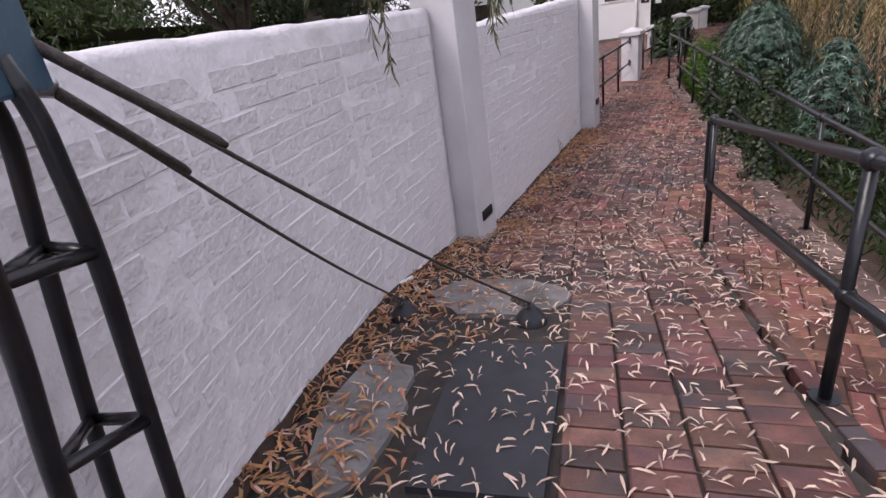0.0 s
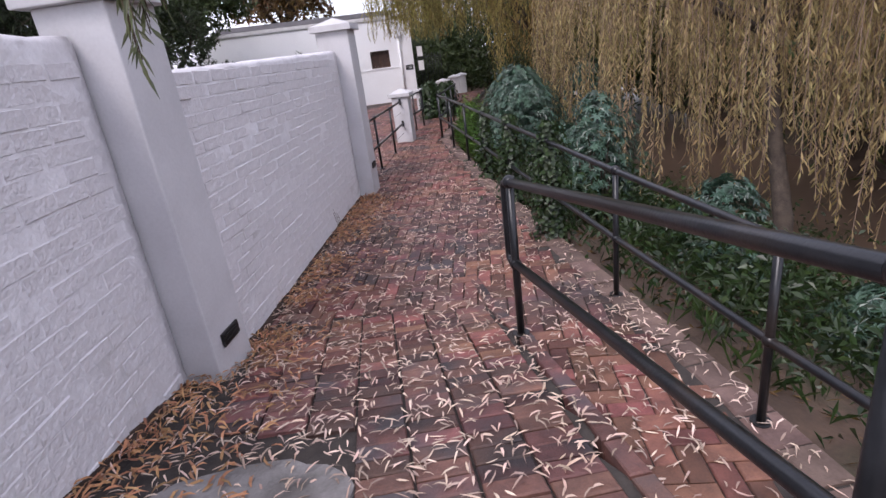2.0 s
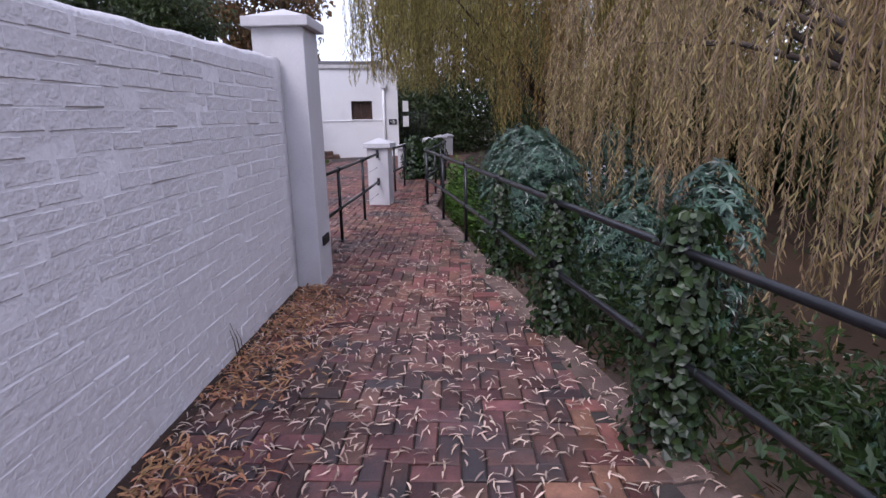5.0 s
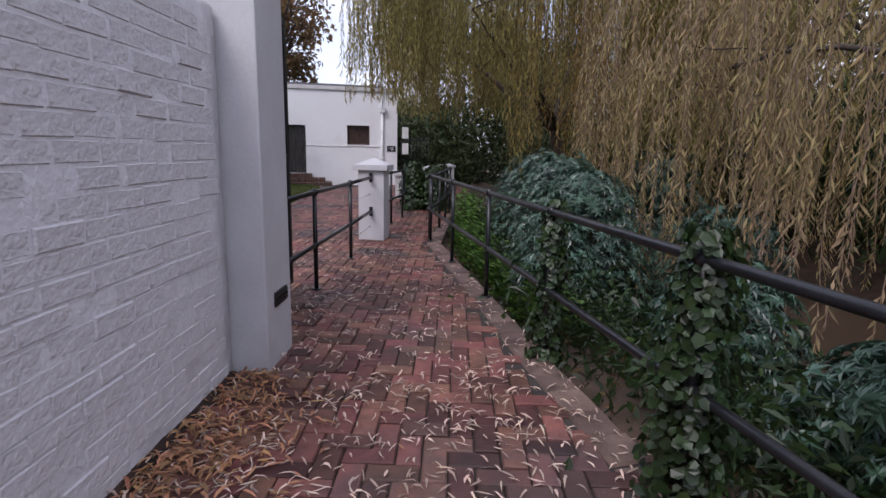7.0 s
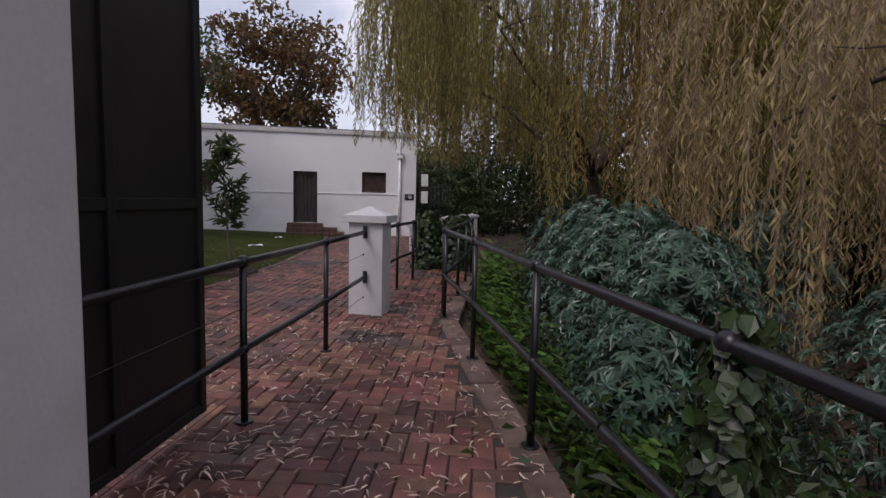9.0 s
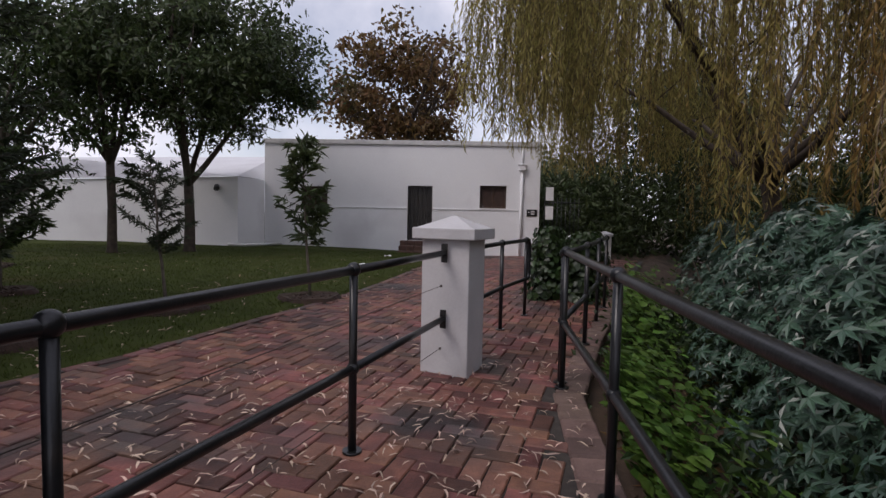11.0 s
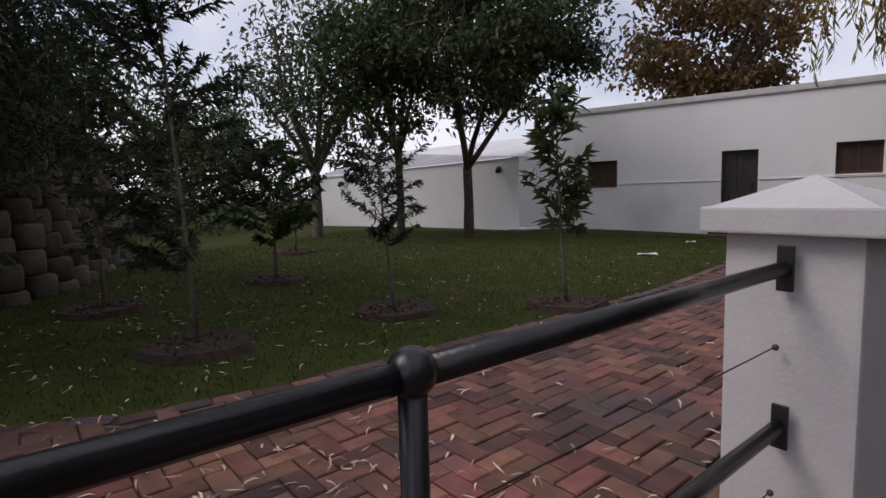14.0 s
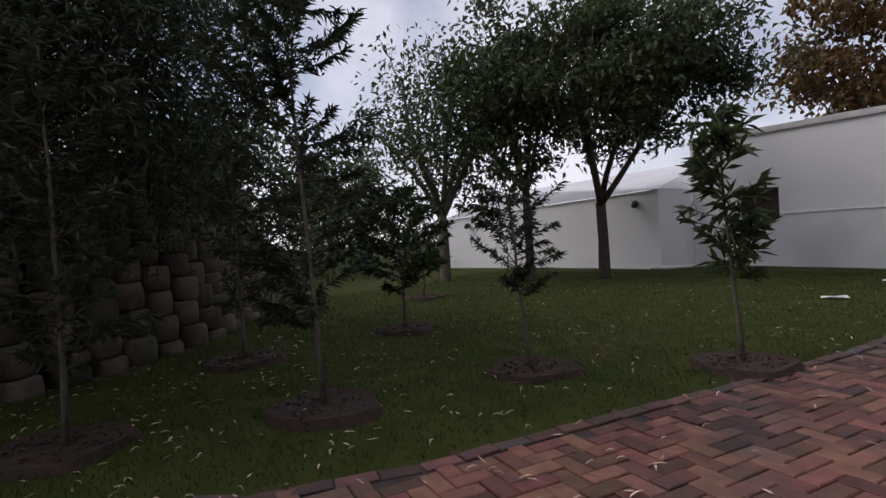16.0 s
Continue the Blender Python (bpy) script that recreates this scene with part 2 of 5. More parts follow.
def ball(bm, p, r, sz=1.0, seg=10):
    bmesh.ops.create_uvsphere(bm, u_segments=seg, v_segments=seg // 2 + 1, radius=r, matrix=Matrix.Translation(p) @ Matrix.Diagonal((1, 1, sz, 1)))
    for f in bm.faces:
        f.smooth = True
    return bm


def bend(points, radius, steps=5):
    """Rounds the inner corners of a polyline."""
    pts = [Vector(p) for p in points]
    out = [pts[0]]
    for a, b, c in zip(pts, pts[1:], pts[2:]):
        r = min(radius, (a - b).length * 0.45, (c - b).length * 0.45)
        p, q = b + (a - b).normalized() * r, b + (c - b).normalized() * r
        for k in range(steps + 1):
            s = k / steps
            out.append(p.lerp(b, s).lerp(b.lerp(q, s), s))
    return out + [pts[-1]]


def resample(poly, step):
    """Points every step along a 2D polyline."""
    out, carry = [], 0.0
    for (x0, y0), (x1, y1) in zip(poly, poly[1:]):
        d = math.hypot(x1 - x0, y1 - y0)
        s = carry
        while s < d:
            out.append((x0 + (x1 - x0) * s / d, y0 + (y1 - y0) * s / d, math.atan2(y1 - y0, x1 - x0)))
            s += step
        carry = s - d
    return out


def inside(poly, x, y):
    hit, j = False, len(poly) - 1
    for i in range(len(poly)):
        xi, yi = poly[i]
        xj, yj = poly[j]
        if (yi > y) != (yj > y) and x < (xj - xi) * (y - yi) / (yj - yi) + xi:
            hit = not hit
        j = i
    return hit


def leaf_cloud(name, centres, ways, length, width, rng, fold=0.25, droop=0.0):
    """Many small four-cornered leaves, each folded a little, along given ways."""
    c = np.asarray(centres, float)
    n = len(c)
    d = np.asarray(ways, float)
    d = d / np.maximum(np.linalg.norm(d, axis=1, keepdims=True), 1e-6)
    ref = rng.normal(size=(n, 3))
    s = np.cross(d, ref)
    s /= np.maximum(np.linalg.norm(s, axis=1, keepdims=True), 1e-6)
    u = np.cross(s, d)
    ln = (length * rng.uniform(0.65, 1.25, n))[:, None]
    wd = (width * rng.uniform(0.7, 1.2, n))[:, None]
    mid = c + d * ln * 0.45
    tip = c + d * ln - np.array([0, 0, 1.0]) * ln * droop
    a, b = mid + s * wd * 0.5 + u * wd * fold, mid - s * wd * 0.5 + u * wd * fold
    verts = np.stack([c, a, tip, b], 1).reshape(-1, 3)
    idx = np.arange(n * 4).reshape(n, 4)
    faces = np.concatenate([idx[:, [0, 1, 2]], idx[:, [0, 2, 3]]])
    return raw_mesh(name, verts, faces)


# ---- plan ----
EDGE = [(0.55, -6.0), (1.2, -2.0), (1.95, 0.0), (2.52, 1.9), (2.88, 2.95), (3.18, 4.0), (3.58, 5.36), (4.36, 7.9), (4.78, 9.08), (5.22, 10.4), (5.66, 11.7), (6.55, 13.1), (7.25, 14.1), (8.1, 15.4), (9.6, 17.6), (14.5, 24.5), (30.0, 46.0)]
LAWN_EDGE = [(-9.0, 3.0), (-1.6, 9.4), (0.3, 11.3), (1.35, 12.1), (2.05, 12.55), (2.55, 13.15), (3.02, 13.95), (3.78, 15.2), (4.55, 16.6), (5.15, 17.9), (6.1, 20.4), (6.8, 21.8), (7.2, 23.2), (7.3, 25.0), (7.3, 60.0)]
WALL_ARC = [(-0.95, -3.0), (-0.98, -1.0), (-0.93, 0.4), (-0.82, 1.15), (-0.71, 1.66), (-0.60, 2.10), (-0.44, 2.62), (-0.28, 3.15), (-0.10, 3.58), (0.08, 4.0), (0.28, 4.46)]
WB0, WB1 = (0.50, 4.72), (2.60, 8.44)
RAMP_LINE = [(0.85, -3.0), (1.05, -0.5), (1.475, 1.70), (2.15, 3.80), (2.45, 5.0)]


def side_of(poly, x, y):
    """Signed distance to a polyline, positive on its right."""
    best, sign = 1e9, 1
    for (x0, y0), (x1, y1) in zip(poly, poly[1:]):
        dx, dy = x1 - x0, y1 - y0
        s = max(0, min(1, ((x - x0) * dx + (y - y0) * dy) / (dx * dx + dy * dy)))
        d = math.hypot(x - x0 - s * dx, y - y0 - s * dy)
        if d < best:
            best, sign = d, (1 if (x - x0) * dy - (y - y0) * dx > 0 else -1)
    return best * sign


def ramp_z(x, y):
    """Height of the paved ramp by the wall."""
    u = 0.45 * x + 0.89 * y
    if u > 5.0:
        return 0.0
    if u > 2.6:
        s = 5.0 - u
        return 0.17 * s * min(1.0, s / 0.5) ** 0.5
    return 0.408 + 0.12 * (2.6 - u)


def lawn_z(x, y):
    e = side_of(LAWN_EDGE, x, y)
    rise = 0.16 * max(0, min(1, (-e - 0.3) / 9.0))
    fall = -0.12 * max(0, min(1, (y - 18) / 7)) if e > 0 else -0.05 * max(0, min(1, (y - 19) / 6)) * max(0, 1 + e / 3)
    return rise + fall


def ground_z(x, y):
    s = side_of(EDGE, x, y)
    if s > 0:
        t = max(0, min(1, (s - 0.05) / 3.4))
        drop = -1.45 * t * t * (3 - 2 * t) - 0.12
        far = max(0, min(1, (s - 6.2) / 4.5))
        return drop * (1 - far) + 0.25 * far + 0.10 * noise.noise((x * 0.7, y * 0.7, 0.0)) * (0.3 + t)
    e = side_of(LAWN_EDGE, x, y)
    if e < 0:
        return lawn_z(x, y) + 0.012 * noise.noise((x * 1.3, y * 1.3, 3.0)) - 0.005
    return lawn_z(x, y) - 0.075


# ---- ground ----
def build_ground():
    def axis(lo, hi, step, far):
        mid = list(np.arange(lo, hi + step / 2, step))
        out, d = [], step
        p = lo
        while p > -far:
            d *= 1.5
            p -= d
            out.append(p)
        out = out[::-1] + mid
        p, d = hi, step
        while p < far:
            d *= 1.5
            p += d
            out.append(p)
        return out
    xs, ys = axis(-9.0, 17.0, 0.2, 900), axis(-5.0, 28.0, 0.2, 900)
    verts = [(x, y, ground_z(x, y) if abs(x) < 60 and abs(y) < 80 else 0.1) for y in ys for x in xs]
    nx = len(xs)
    faces = [(j * nx + i, j * nx + i + 1, (j + 1) * nx + i + 1, (j + 1) * nx + i) for j in range(len(ys) - 1) for i in range(nx - 1)]
    me = raw_mesh("ground", verts, faces, True)
    me.materials.append(M["earth"])
    me.materials.append(M["grass"])
    slots = []
    for f in faces:
        x, y = (verts[f[0]][0] + verts[f[2]][0]) / 2, (verts[f[0]][1] + verts[f[2]][1]) / 2
        slots.append(1 if side_of(LAWN_EDGE, x, y) < 0.05 and y > 5 else 0)
    me.polygons.foreach_set("material_index", slots)
    tagged(link("ground", me, None), "mown green lawn and bare brown earth bank beside the path", "ground", kind="structure")
    bm = bmesh.new()
    vs = [bm.verts.new(p) for p in ((3.5, -30, -1.22), (60, -30, -1.22), (60, 40, -1.22), (9, 40, -1.22), (7.5, 12, -1.22))]
    bm.faces.new(vs)
    tagged(part("water", bm, M["water"]), "still muddy brown stream below the bank", "water", kind="structure")


build_ground()


# ---- white walls and piers ----
def wall_strip(name, line, bottom, top, thick, label):
    """A wall with thickness along a 2D line; its coping is rounded."""
    top_h = top
    bm = bmesh.new()
    rows = []
    for i, (x, y) in enumerate(line):
        x0, y0 = line[max(i - 1, 0)]
        x1, y1 = line[min(i + 1, len(line) - 1)]
        d = Vector((x1 - x0, y1 - y0, 0)).normalized()
        n = Vector((d.y, -d.x, 0))
        p = Vector((x, y, 0))
        h = top_h(i / (len(line) - 1)) + 0.006 * math.sin(i * 1.7)
        ring = [p + Vector((0, 0, bottom)), p + Vector((0, 0, h - 0.035)), p - n * 0.02 + Vector((0, 0, h - 0.008)), p - n * 0.05 + Vector((0, 0, h)),
                p - n * (thick - 0.05) + Vector((0, 0, h)), p - n * thick + Vector((0, 0, h - 0.035)), p - n * thick + Vector((0, 0, bottom))]
        rows.append([bm.verts.new(q) for q in ring])
    for a, b in zip(rows, rows[1:]):
        for k in range(6):
            bm.faces.new((a[k], b[k], b[k + 1], a[k + 1])).smooth = True
    bm.faces.new(rows[0])
    bm.faces.new(rows[-1][::-1])
    bmesh.ops.recalc_face_normals(bm, faces=bm.faces)
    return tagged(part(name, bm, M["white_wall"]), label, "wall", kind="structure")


arc_fine = [(x, y) for x, y, a in resample(WALL_ARC, 0.12)] + [WALL_ARC[-1]]
wall_one = wall_strip("wall_curved", arc_fine, -0.2, lambda s: 2.03, 0.24, "curved garden wall of white-painted brick")
b_fine = [(WB0[0] + (WB1[0] - WB0[0]) * k / 30, WB0[1] + (WB1[1] - WB0[1]) * k / 30) for k in range(31)]
wall_two = wall_strip("wall_straight", b_fine, -0.2, lambda s: 1.84 + 0.09 * s, 0.24, "straight garden wall of white-painted brick")


def pier(name, cx, cy, w, d, rot, base, top, cap, label, light=None):
    """Square masonry pier with an overhanging slab and a flat pyramid on it."""
    ob = empty(name, label, "pier", at=(cx, cy, base))
    bm = bmesh.new()
    box(bm, 0, 0, (top - base) / 2 - 0.05, w, d, top - base + 0.1, rot, 0.012)
    part("shaft", bm, M["white_shaded"], ob)
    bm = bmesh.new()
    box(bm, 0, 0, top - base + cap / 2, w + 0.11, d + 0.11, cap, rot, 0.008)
    part("cap_slab", bm, M["white_shaded"], ob)
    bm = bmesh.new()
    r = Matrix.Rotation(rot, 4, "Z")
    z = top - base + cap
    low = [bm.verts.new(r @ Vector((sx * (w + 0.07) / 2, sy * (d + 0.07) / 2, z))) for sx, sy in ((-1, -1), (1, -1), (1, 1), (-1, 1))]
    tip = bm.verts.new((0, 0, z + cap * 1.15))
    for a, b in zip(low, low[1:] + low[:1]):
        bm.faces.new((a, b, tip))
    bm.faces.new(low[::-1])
    part("cap_point", bm, M["white_shaded"], ob)
    return ob


def pier_lamp(x, y, z, rot, parent):
    """Small black louvred step light set into a pier."""
    bm = bmesh.new()
    box(bm, 0, 0, 0, 0.20, 0.016, 0.085, 0, 0.006)
    for k in range(3):
        box(bm, 0, -0.011, -0.022 + k * 0.022, 0.17, 0.010, 0.007, 0)
    ob = part("step_light", bm, M["black_plate"])
    ob.matrix_world = pose(x, y, z, 0, 0, math.degrees(rot))
    return tagged(ob, "small black louvred step light set in a white pier", "light", "step lights")


ROT = math.atan2(0.866, 0.5)
p1 = pier("wall_pier", 0.404, 4.64, 0.40, 0.36, ROT, -0.02, 2.16, 0.078, "white rendered wall pier with a pyramid cap")
p2 = pier("gate_pier", 2.71, 8.66, 0.42, 0.42, ROT, 0.0, 2.16, 0.078, "tall white rendered gate pier with a pyramid cap")
pier_lamp(0.568, 4.545, 0.34, ROT, p1)
pier_lamp(2.90, 8.555, 0.385, ROT, p2)
p3 = pier("rail_pillar", 4.985, 12.44, 0.36, 0.33, math.atan2(-0.23, 0.32), 0.0, 0.955, 0.078, "short white rendered pillar with a pyramid cap")


# ---- railings ----
def railing(name, label, posts, heights, top, mid, ends=(0, 0), r=0.021, group="iron railings"):
    """Tubular railing: a post at each point, two rails, knobs and foot plates. ends: how far the closed loop runs past the first and last post."""
    ob = empty(name, label, "railing", group, at=(posts[0][0], posts[0][1], heights[0]))
    o = Vector(ob.location)
    P3 = [Vector((x, y, h)) - o for (x, y), h in zip(posts, heights)]
    up = Vector((0, 0, 1))
    for p in P3:
        bm = bmesh.new()
        tube(bm, [p - up * 0.03, p + up * top], r * 0.95, 10)
        part("post", bm, M["iron"], ob)
        bm = bmesh.new()
        ball(bm, p + up * (top + r * 0.15), r * 1.62, 1.0, 14)
        part("knob", bm, M["iron"], ob)
        bm = bmesh.new()
        ball(bm, p + up * mid, r * 1.5, 1.0, 10)
        part("joint_ball", bm, M["iron"], ob)
        bm = bmesh.new()
        tube(bm, [p, p + up * 0.012], r * 2.2, 12)
        part("foot_plate", bm, M["iron"], ob)
    tops, mids = [p + up * top for p in P3], [p + up * mid for p in P3]
    line_t, line_m = list(tops), list(mids)
    if ends[1]:
        d = (P3[-1] - P3[-2]).normalized() * ends[1]
        bm = bmesh.new()
        tube(bm, bend([tops[-1], tops[-1] + d, mids[-1] + d, mids[-1]], 0.09, 6), r, 10)
        part("end_loop", bm, M["iron"], ob)
    if ends[0]:
        d = (P3[0] - P3[1]).normalized() * ends[0]
        bm = bmesh.new()
        tube(bm, bend([tops[0], tops[0] + d, mids[0] + d, mids[0]], 0.09, 6), r, 10)
        part("end_loop", bm, M["iron"], ob)
    for nm, ln in (("top_rail", line_t), ("middle_rail", line_m)):
        bm = bmesh.new()
        tube(bm, ln, r, 10)
        part(nm, bm, M["iron"], ob)
    return ob


outer = [(1.30, -2.5), (1.72, -0.9), (2.18, 0.95), (2.64, 2.62), (3.06, 3.98), (3.48, 5.28), (3.90, 6.58), (4.33, 7.88), (4.75, 9.18), (5.19, 10.56), (5.60, 11.89)]
railing("outer_railing", "black painted tubular railing along the path edge", outer, [0.0] * len(outer), 0.90, 0.43)
railing("bend_railing", "black tubular railing round the bend by the ivy", [(5.64, 12.0), (6.33, 13.0), (6.94, 13.92), (7.5, 14.76)], [0.0] * 4, 0.88, 0.43)
inner = [(0.98, -0.5), (1.475, 1.72), (2.13, 3.79)]
railing("ramp_railing", "black tubular railing with a looped end beside the ramp", inner, [ramp_z(*p) for p in inner], 0.94, 0.46, (0, 0.13), 0.024)
left = [(2.82, 8.90), (3.50, 10.02), (4.21, 11.17), (4.86, 12.24)]
lr = railing("gate_railing", "black tubular railing between gate pier and pillar", left[:3], [0.0] * 3, 0.86, 0.40)
for z0, nm in ((0.86, "top_rail"), (0.40, "middle_rail")):
    bm = bmesh.new()
    o = Vector(lr.location)
    tube(bm, [Vector((4.21, 11.17, z0)) - o, Vector((4.88, 12.29, z0)) - o], 0.021, 10)
    part(nm, bm, M["iron"], lr)
    bm = bmesh.new()
    box(bm, 4.875 - o.x, 12.275 - o.y, z0, 0.045, 0.012, 0.13, math.atan2(-0.23, 0.32), 0.004)
    part("wall_bracket", bm, M["black_plate"], lr)
railing("short_railing", "short black tubular railing with a looped end", [(5.16, 12.72), (5.76, 13.66), (6.28, 14.36)], [0.0] * 3, 0.86, 0.42, (0, 0.14))
for z0 in (0.63, 0.19):
    bm = bmesh.new()
    tube(bm, [(4.86, 12.29, z0), (4.0, 10.95, z0 - 0.03), (2.80, 8.98, z0 - 0.05)], 0.0022, 5)
    ball(bm, (4.86, 12.285, z0), 0.010, 1, 8)
    tagged(part("fence_wire", bm, M["cable"]), "thin rusty fence wire strained between pier and pillar", "wire", "fence wires")

# ---- open gate leaf ----
gate = empty("gate_leaf", "open black sheet-steel gate leaf", "gate", at=(2.62, 8.97, 0))
ga = math.atan2(10.12 - 8.97, 3.30 - 2.62)
gl = math.hypot(10.12 - 8.97, 3.30 - 2.62)
bm = bmesh.new()
box(bm, math.cos(ga) * gl / 2, math.sin(ga) * gl / 2, 1.16, gl - 0.02, 0.012, 2.12, ga)
part("sheet", bm, M["black_plate"], gate)
for s in (0.02, 0.5, 0.98):
    bm = bmesh.new()
    box(bm, math.cos(ga) * gl * s, math.sin(ga) * gl * s, 1.16, 0.05, 0.05, 2.2, ga, 0.004)
    part("upright", bm, M["black_plate"], gate)
for z0 in (0.085, 1.16, 2.23):
    bm = bmesh.new()
    box(bm, math.cos(ga) * gl / 2, math.sin(ga) * gl / 2, z0, gl, 0.042, 0.05, ga, 0.004)
    part("crossbar", bm, M["black_plate"], gate)
for z0 in (0.5, 1.9):
    bm = bmesh.new()
    tube(bm, [(-0.02, 0.0, z0 - 0.07), (-0.02, 0.0, z0 + 0.07)], 0.022, 10)
    part("hinge", bm, M["black_plate"], gate)

# ---- bridge tower and stays ----
tower = empty("bridge_tower", "black tubular lattice tower with a blue head", "tower", at=(-0.66, 1.08, ramp_z(-0.66, 1.08)))
o = Vector(tower.location)
legs = [
    [(-0.515, 1.09, 2.02), (-0.500, 1.10, 1.93), (-0.503, 1.10, 1.69), (-0.543, 1.10, 1.313), (-0.566, 1.10, 1.088), (-0.62, 1.10, 0.56)],
    [(-0.615, 1.16, 2.02), (-0.628, 1.20, 1.905), (-0.673, 1.20, 1.667), (-0.736, 1.19, 1.26), (-0.76, 1.17, 1.014), (-0.78, 1.15, 0.56)],
    [(-0.51, 0.93, 2.02), (-0.505, 0.90, 1.88), (-0.54, 0.90, 1.62), (-0.592, 0.90, 1.38), (-0.63, 0.90, 1.10), (-0.68, 0.90, 0.56)],
]
for lg in legs:
    bm = bmesh.new()
    tube(bm, bend([Vector(p) - o for p in lg], 0.2, 5), 0.0185, 12)
    part("leg", bm, M["iron"], tower)
for a, b in (((-0.503, 1.10, 1.69), (-0.524, 0.90, 1.73)), ((-0.503, 1.10, 1.69), (-0.67, 1.20, 1.68)), ((-0.67, 1.20, 1.68), (-0.524, 0.90, 1.73)), ((-0.543, 1.10, 1.313), (-0.735, 1.19, 1.265)), ((-0.543, 1.10, 1.313), (-0.592, 0.90, 1.38)), ((-0.735, 1.19, 1.265), (-0.592, 0.90, 1.38)), ((-0.59, 1.10, 0.88), (-0.765, 1.165, 0.88)), ((-0.59, 1.10, 0.88), (-0.65, 0.90, 0.9))):
    bm = bmesh.new()
    tube(bm, [Vector(a) - o, Vector(b) - o], 0.014, 10)
    part("rung", bm, M["iron"], tower)
bm = bmesh.new()
box(bm, -0.60 - o.x, 1.03 - o.y, 2.075 - o.z, 0.20, 0.34, 0.23, 0.12, 0.008)
part("head_box", bm, M["blue_paint"], tower, "blue painted steel head box")
STAYS = [((-0.53, 1.20, 2.04), (0.54, 2.65)), ((-0.56, 1.26, 1.957), (-0.15, 2.87))]
for (sx, sy, sz), (ax, ay) in STAYS:
    az = ramp_z(ax, ay)
    st = empty("stay_cable", "dark twisted steel stay cable with shackles", "cable", "bridge stays", at=(ax, ay, az))
    o = Vector(st.location)
    a, b = Vector((sx, sy, sz)), Vector((ax, ay, az + 0.10))
    pts = [a.lerp(b, k / 14) - Vector((0, 0, 0.035 * math.sin(math.pi * k / 14))) - o for k in range(15)]
    bm = bmesh.new()
    tube(bm, pts, 0.0062, 8)
    part("rope", bm, M["cable"], st)
    bm = bmesh.new()
    tube(bm, [a.lerp(b, s) - o for s in (0.0, 0.03, 0.16, 0.17)], [0.012, 0.013, 0.012, 0.008], 10)
    part("sleeve", bm, M["cable"], st)
    for k in range(4):
        bm = bmesh.new()
        c = a.lerp(b, 0.90 + 0.027 * k) - o
        bmesh.ops.create_cone(bm, cap_ends=True, segments=8, radius1=0.014, radius2=0.014, depth=0.018, matrix=Matrix.Translation(c - Vector((0, 0, 0.03))) @ (b - a).to_track_quat("Z", "Y").to_matrix().to_4x4())
        part("rope_clamp", bm, M["cable"], st)
    bm = bmesh.new()
    ball(bm, a - o + Vector((-0.01, 0, 0.01)), 0.022, 0.8, 10)
    tube(bm, [a - o + Vector((-0.09, -0.07, 0.03)), a - o], 0.014, 8)
    part("shackle", bm, M["galvanised"], st, "galvanised shackle")
    bm = bmesh.new()
    tube(bm, [Vector((0, 0, -0.03)), Vector((0, 0, 0.0)), Vector((0, 0, 0.035)), Vector((0, 0, 0.075)), Vector((0, 0, 0.10))], [0.085, 0.085, 0.07, 0.03, 0.018], 16)
    part("anchor_foot", bm, M["rubber"], st, "black cone anchor foot")


# ---- strip by the ramp: mat and concrete ----
def slab(name, corners, lift, mat, label, category, wobble=0.0):
    """A flat piece on the ramp: corners in plan, rounded where asked."""
    bm = bmesh.new()
    ring = []
    for i, (x, y) in enumerate(corners):
        w = wobble * noise.noise((x * 7, y * 7, 1.0))
        ring.append((x + w, y + w))
    topv = [bm.verts.new((x, y, ramp_z(x, y) + lift)) for x, y in ring]
    low = [bm.verts.new((x, y, ramp_z(x, y) - 0.06)) for x, y in ring]
    bm.faces.new(topv)
    for i in range(len(ring)):
        j = (i + 1) % len(ring)
        bm.faces.new((topv[j], topv[i], low[i], low[j]))
    bmesh.ops.recalc_face_normals(bm, faces=bm.faces)
    return tagged(part(name, bm, mat), label, category)


slab("access_cover", [(0.15, 2.47), (0.635, 2.32), (0.31, 1.38), (-0.13, 1.50)], 0.010, M["rubber"], "dark grey flat access cover strewn with leaves", "cover")
slab("concrete_pad", [(0.42 + 0.40 * math.cos(a) - 0.1 * math.sin(a), 3.03 + 0.32 * math.sin(a) + 0.02 * math.cos(a)) for a in [k * math.pi / 14 for k in range(28)]], 0.012, M["concrete"], "rough grey concrete footing round a cable anchor", "concrete", 0.05)
slab("concrete_pad", [(-0.31 + 0.17 * math.cos(a) + 0.08 * math.sin(a), 1.97 + 0.46 * math.sin(a)) for a in [k * math.pi / 14 for k in range(28)]], 0.008, M["concrete"], "worn grey concrete patch beside the curved wall", "concrete", 0.06)
bm = bmesh.new()
tube(bm, [(-0.24, 3.32, 0.375), (-0.11, 3.43, 0.378)], 0.014, 10)
tagged(part("pipe_stub", bm, M["pvc"]), "white plastic pipe stub poking from the wall", "pipe")


# ---- white house ----
FO, FD = Vector((2.05, 26.66, 0)), Vector((0.966, -0.26, 0)).normalized()
FN = Vector((-FD.y, FD.x, 0)) * -1
FROT = math.atan2(FD.y, FD.x)


def local_box(bm, s0, s1, t0, t1, z0, z1, bevel=0.0):
    """A box on the facade: s along it, t out from it, z up."""
    c = FD * ((s0 + s1) / 2) + FN * ((t0 + t1) / 2)
    return box(bm, c.x, c.y, (z0 + z1) / 2, s1 - s0, t1 - t0, z1 - z0, FROT, bevel)


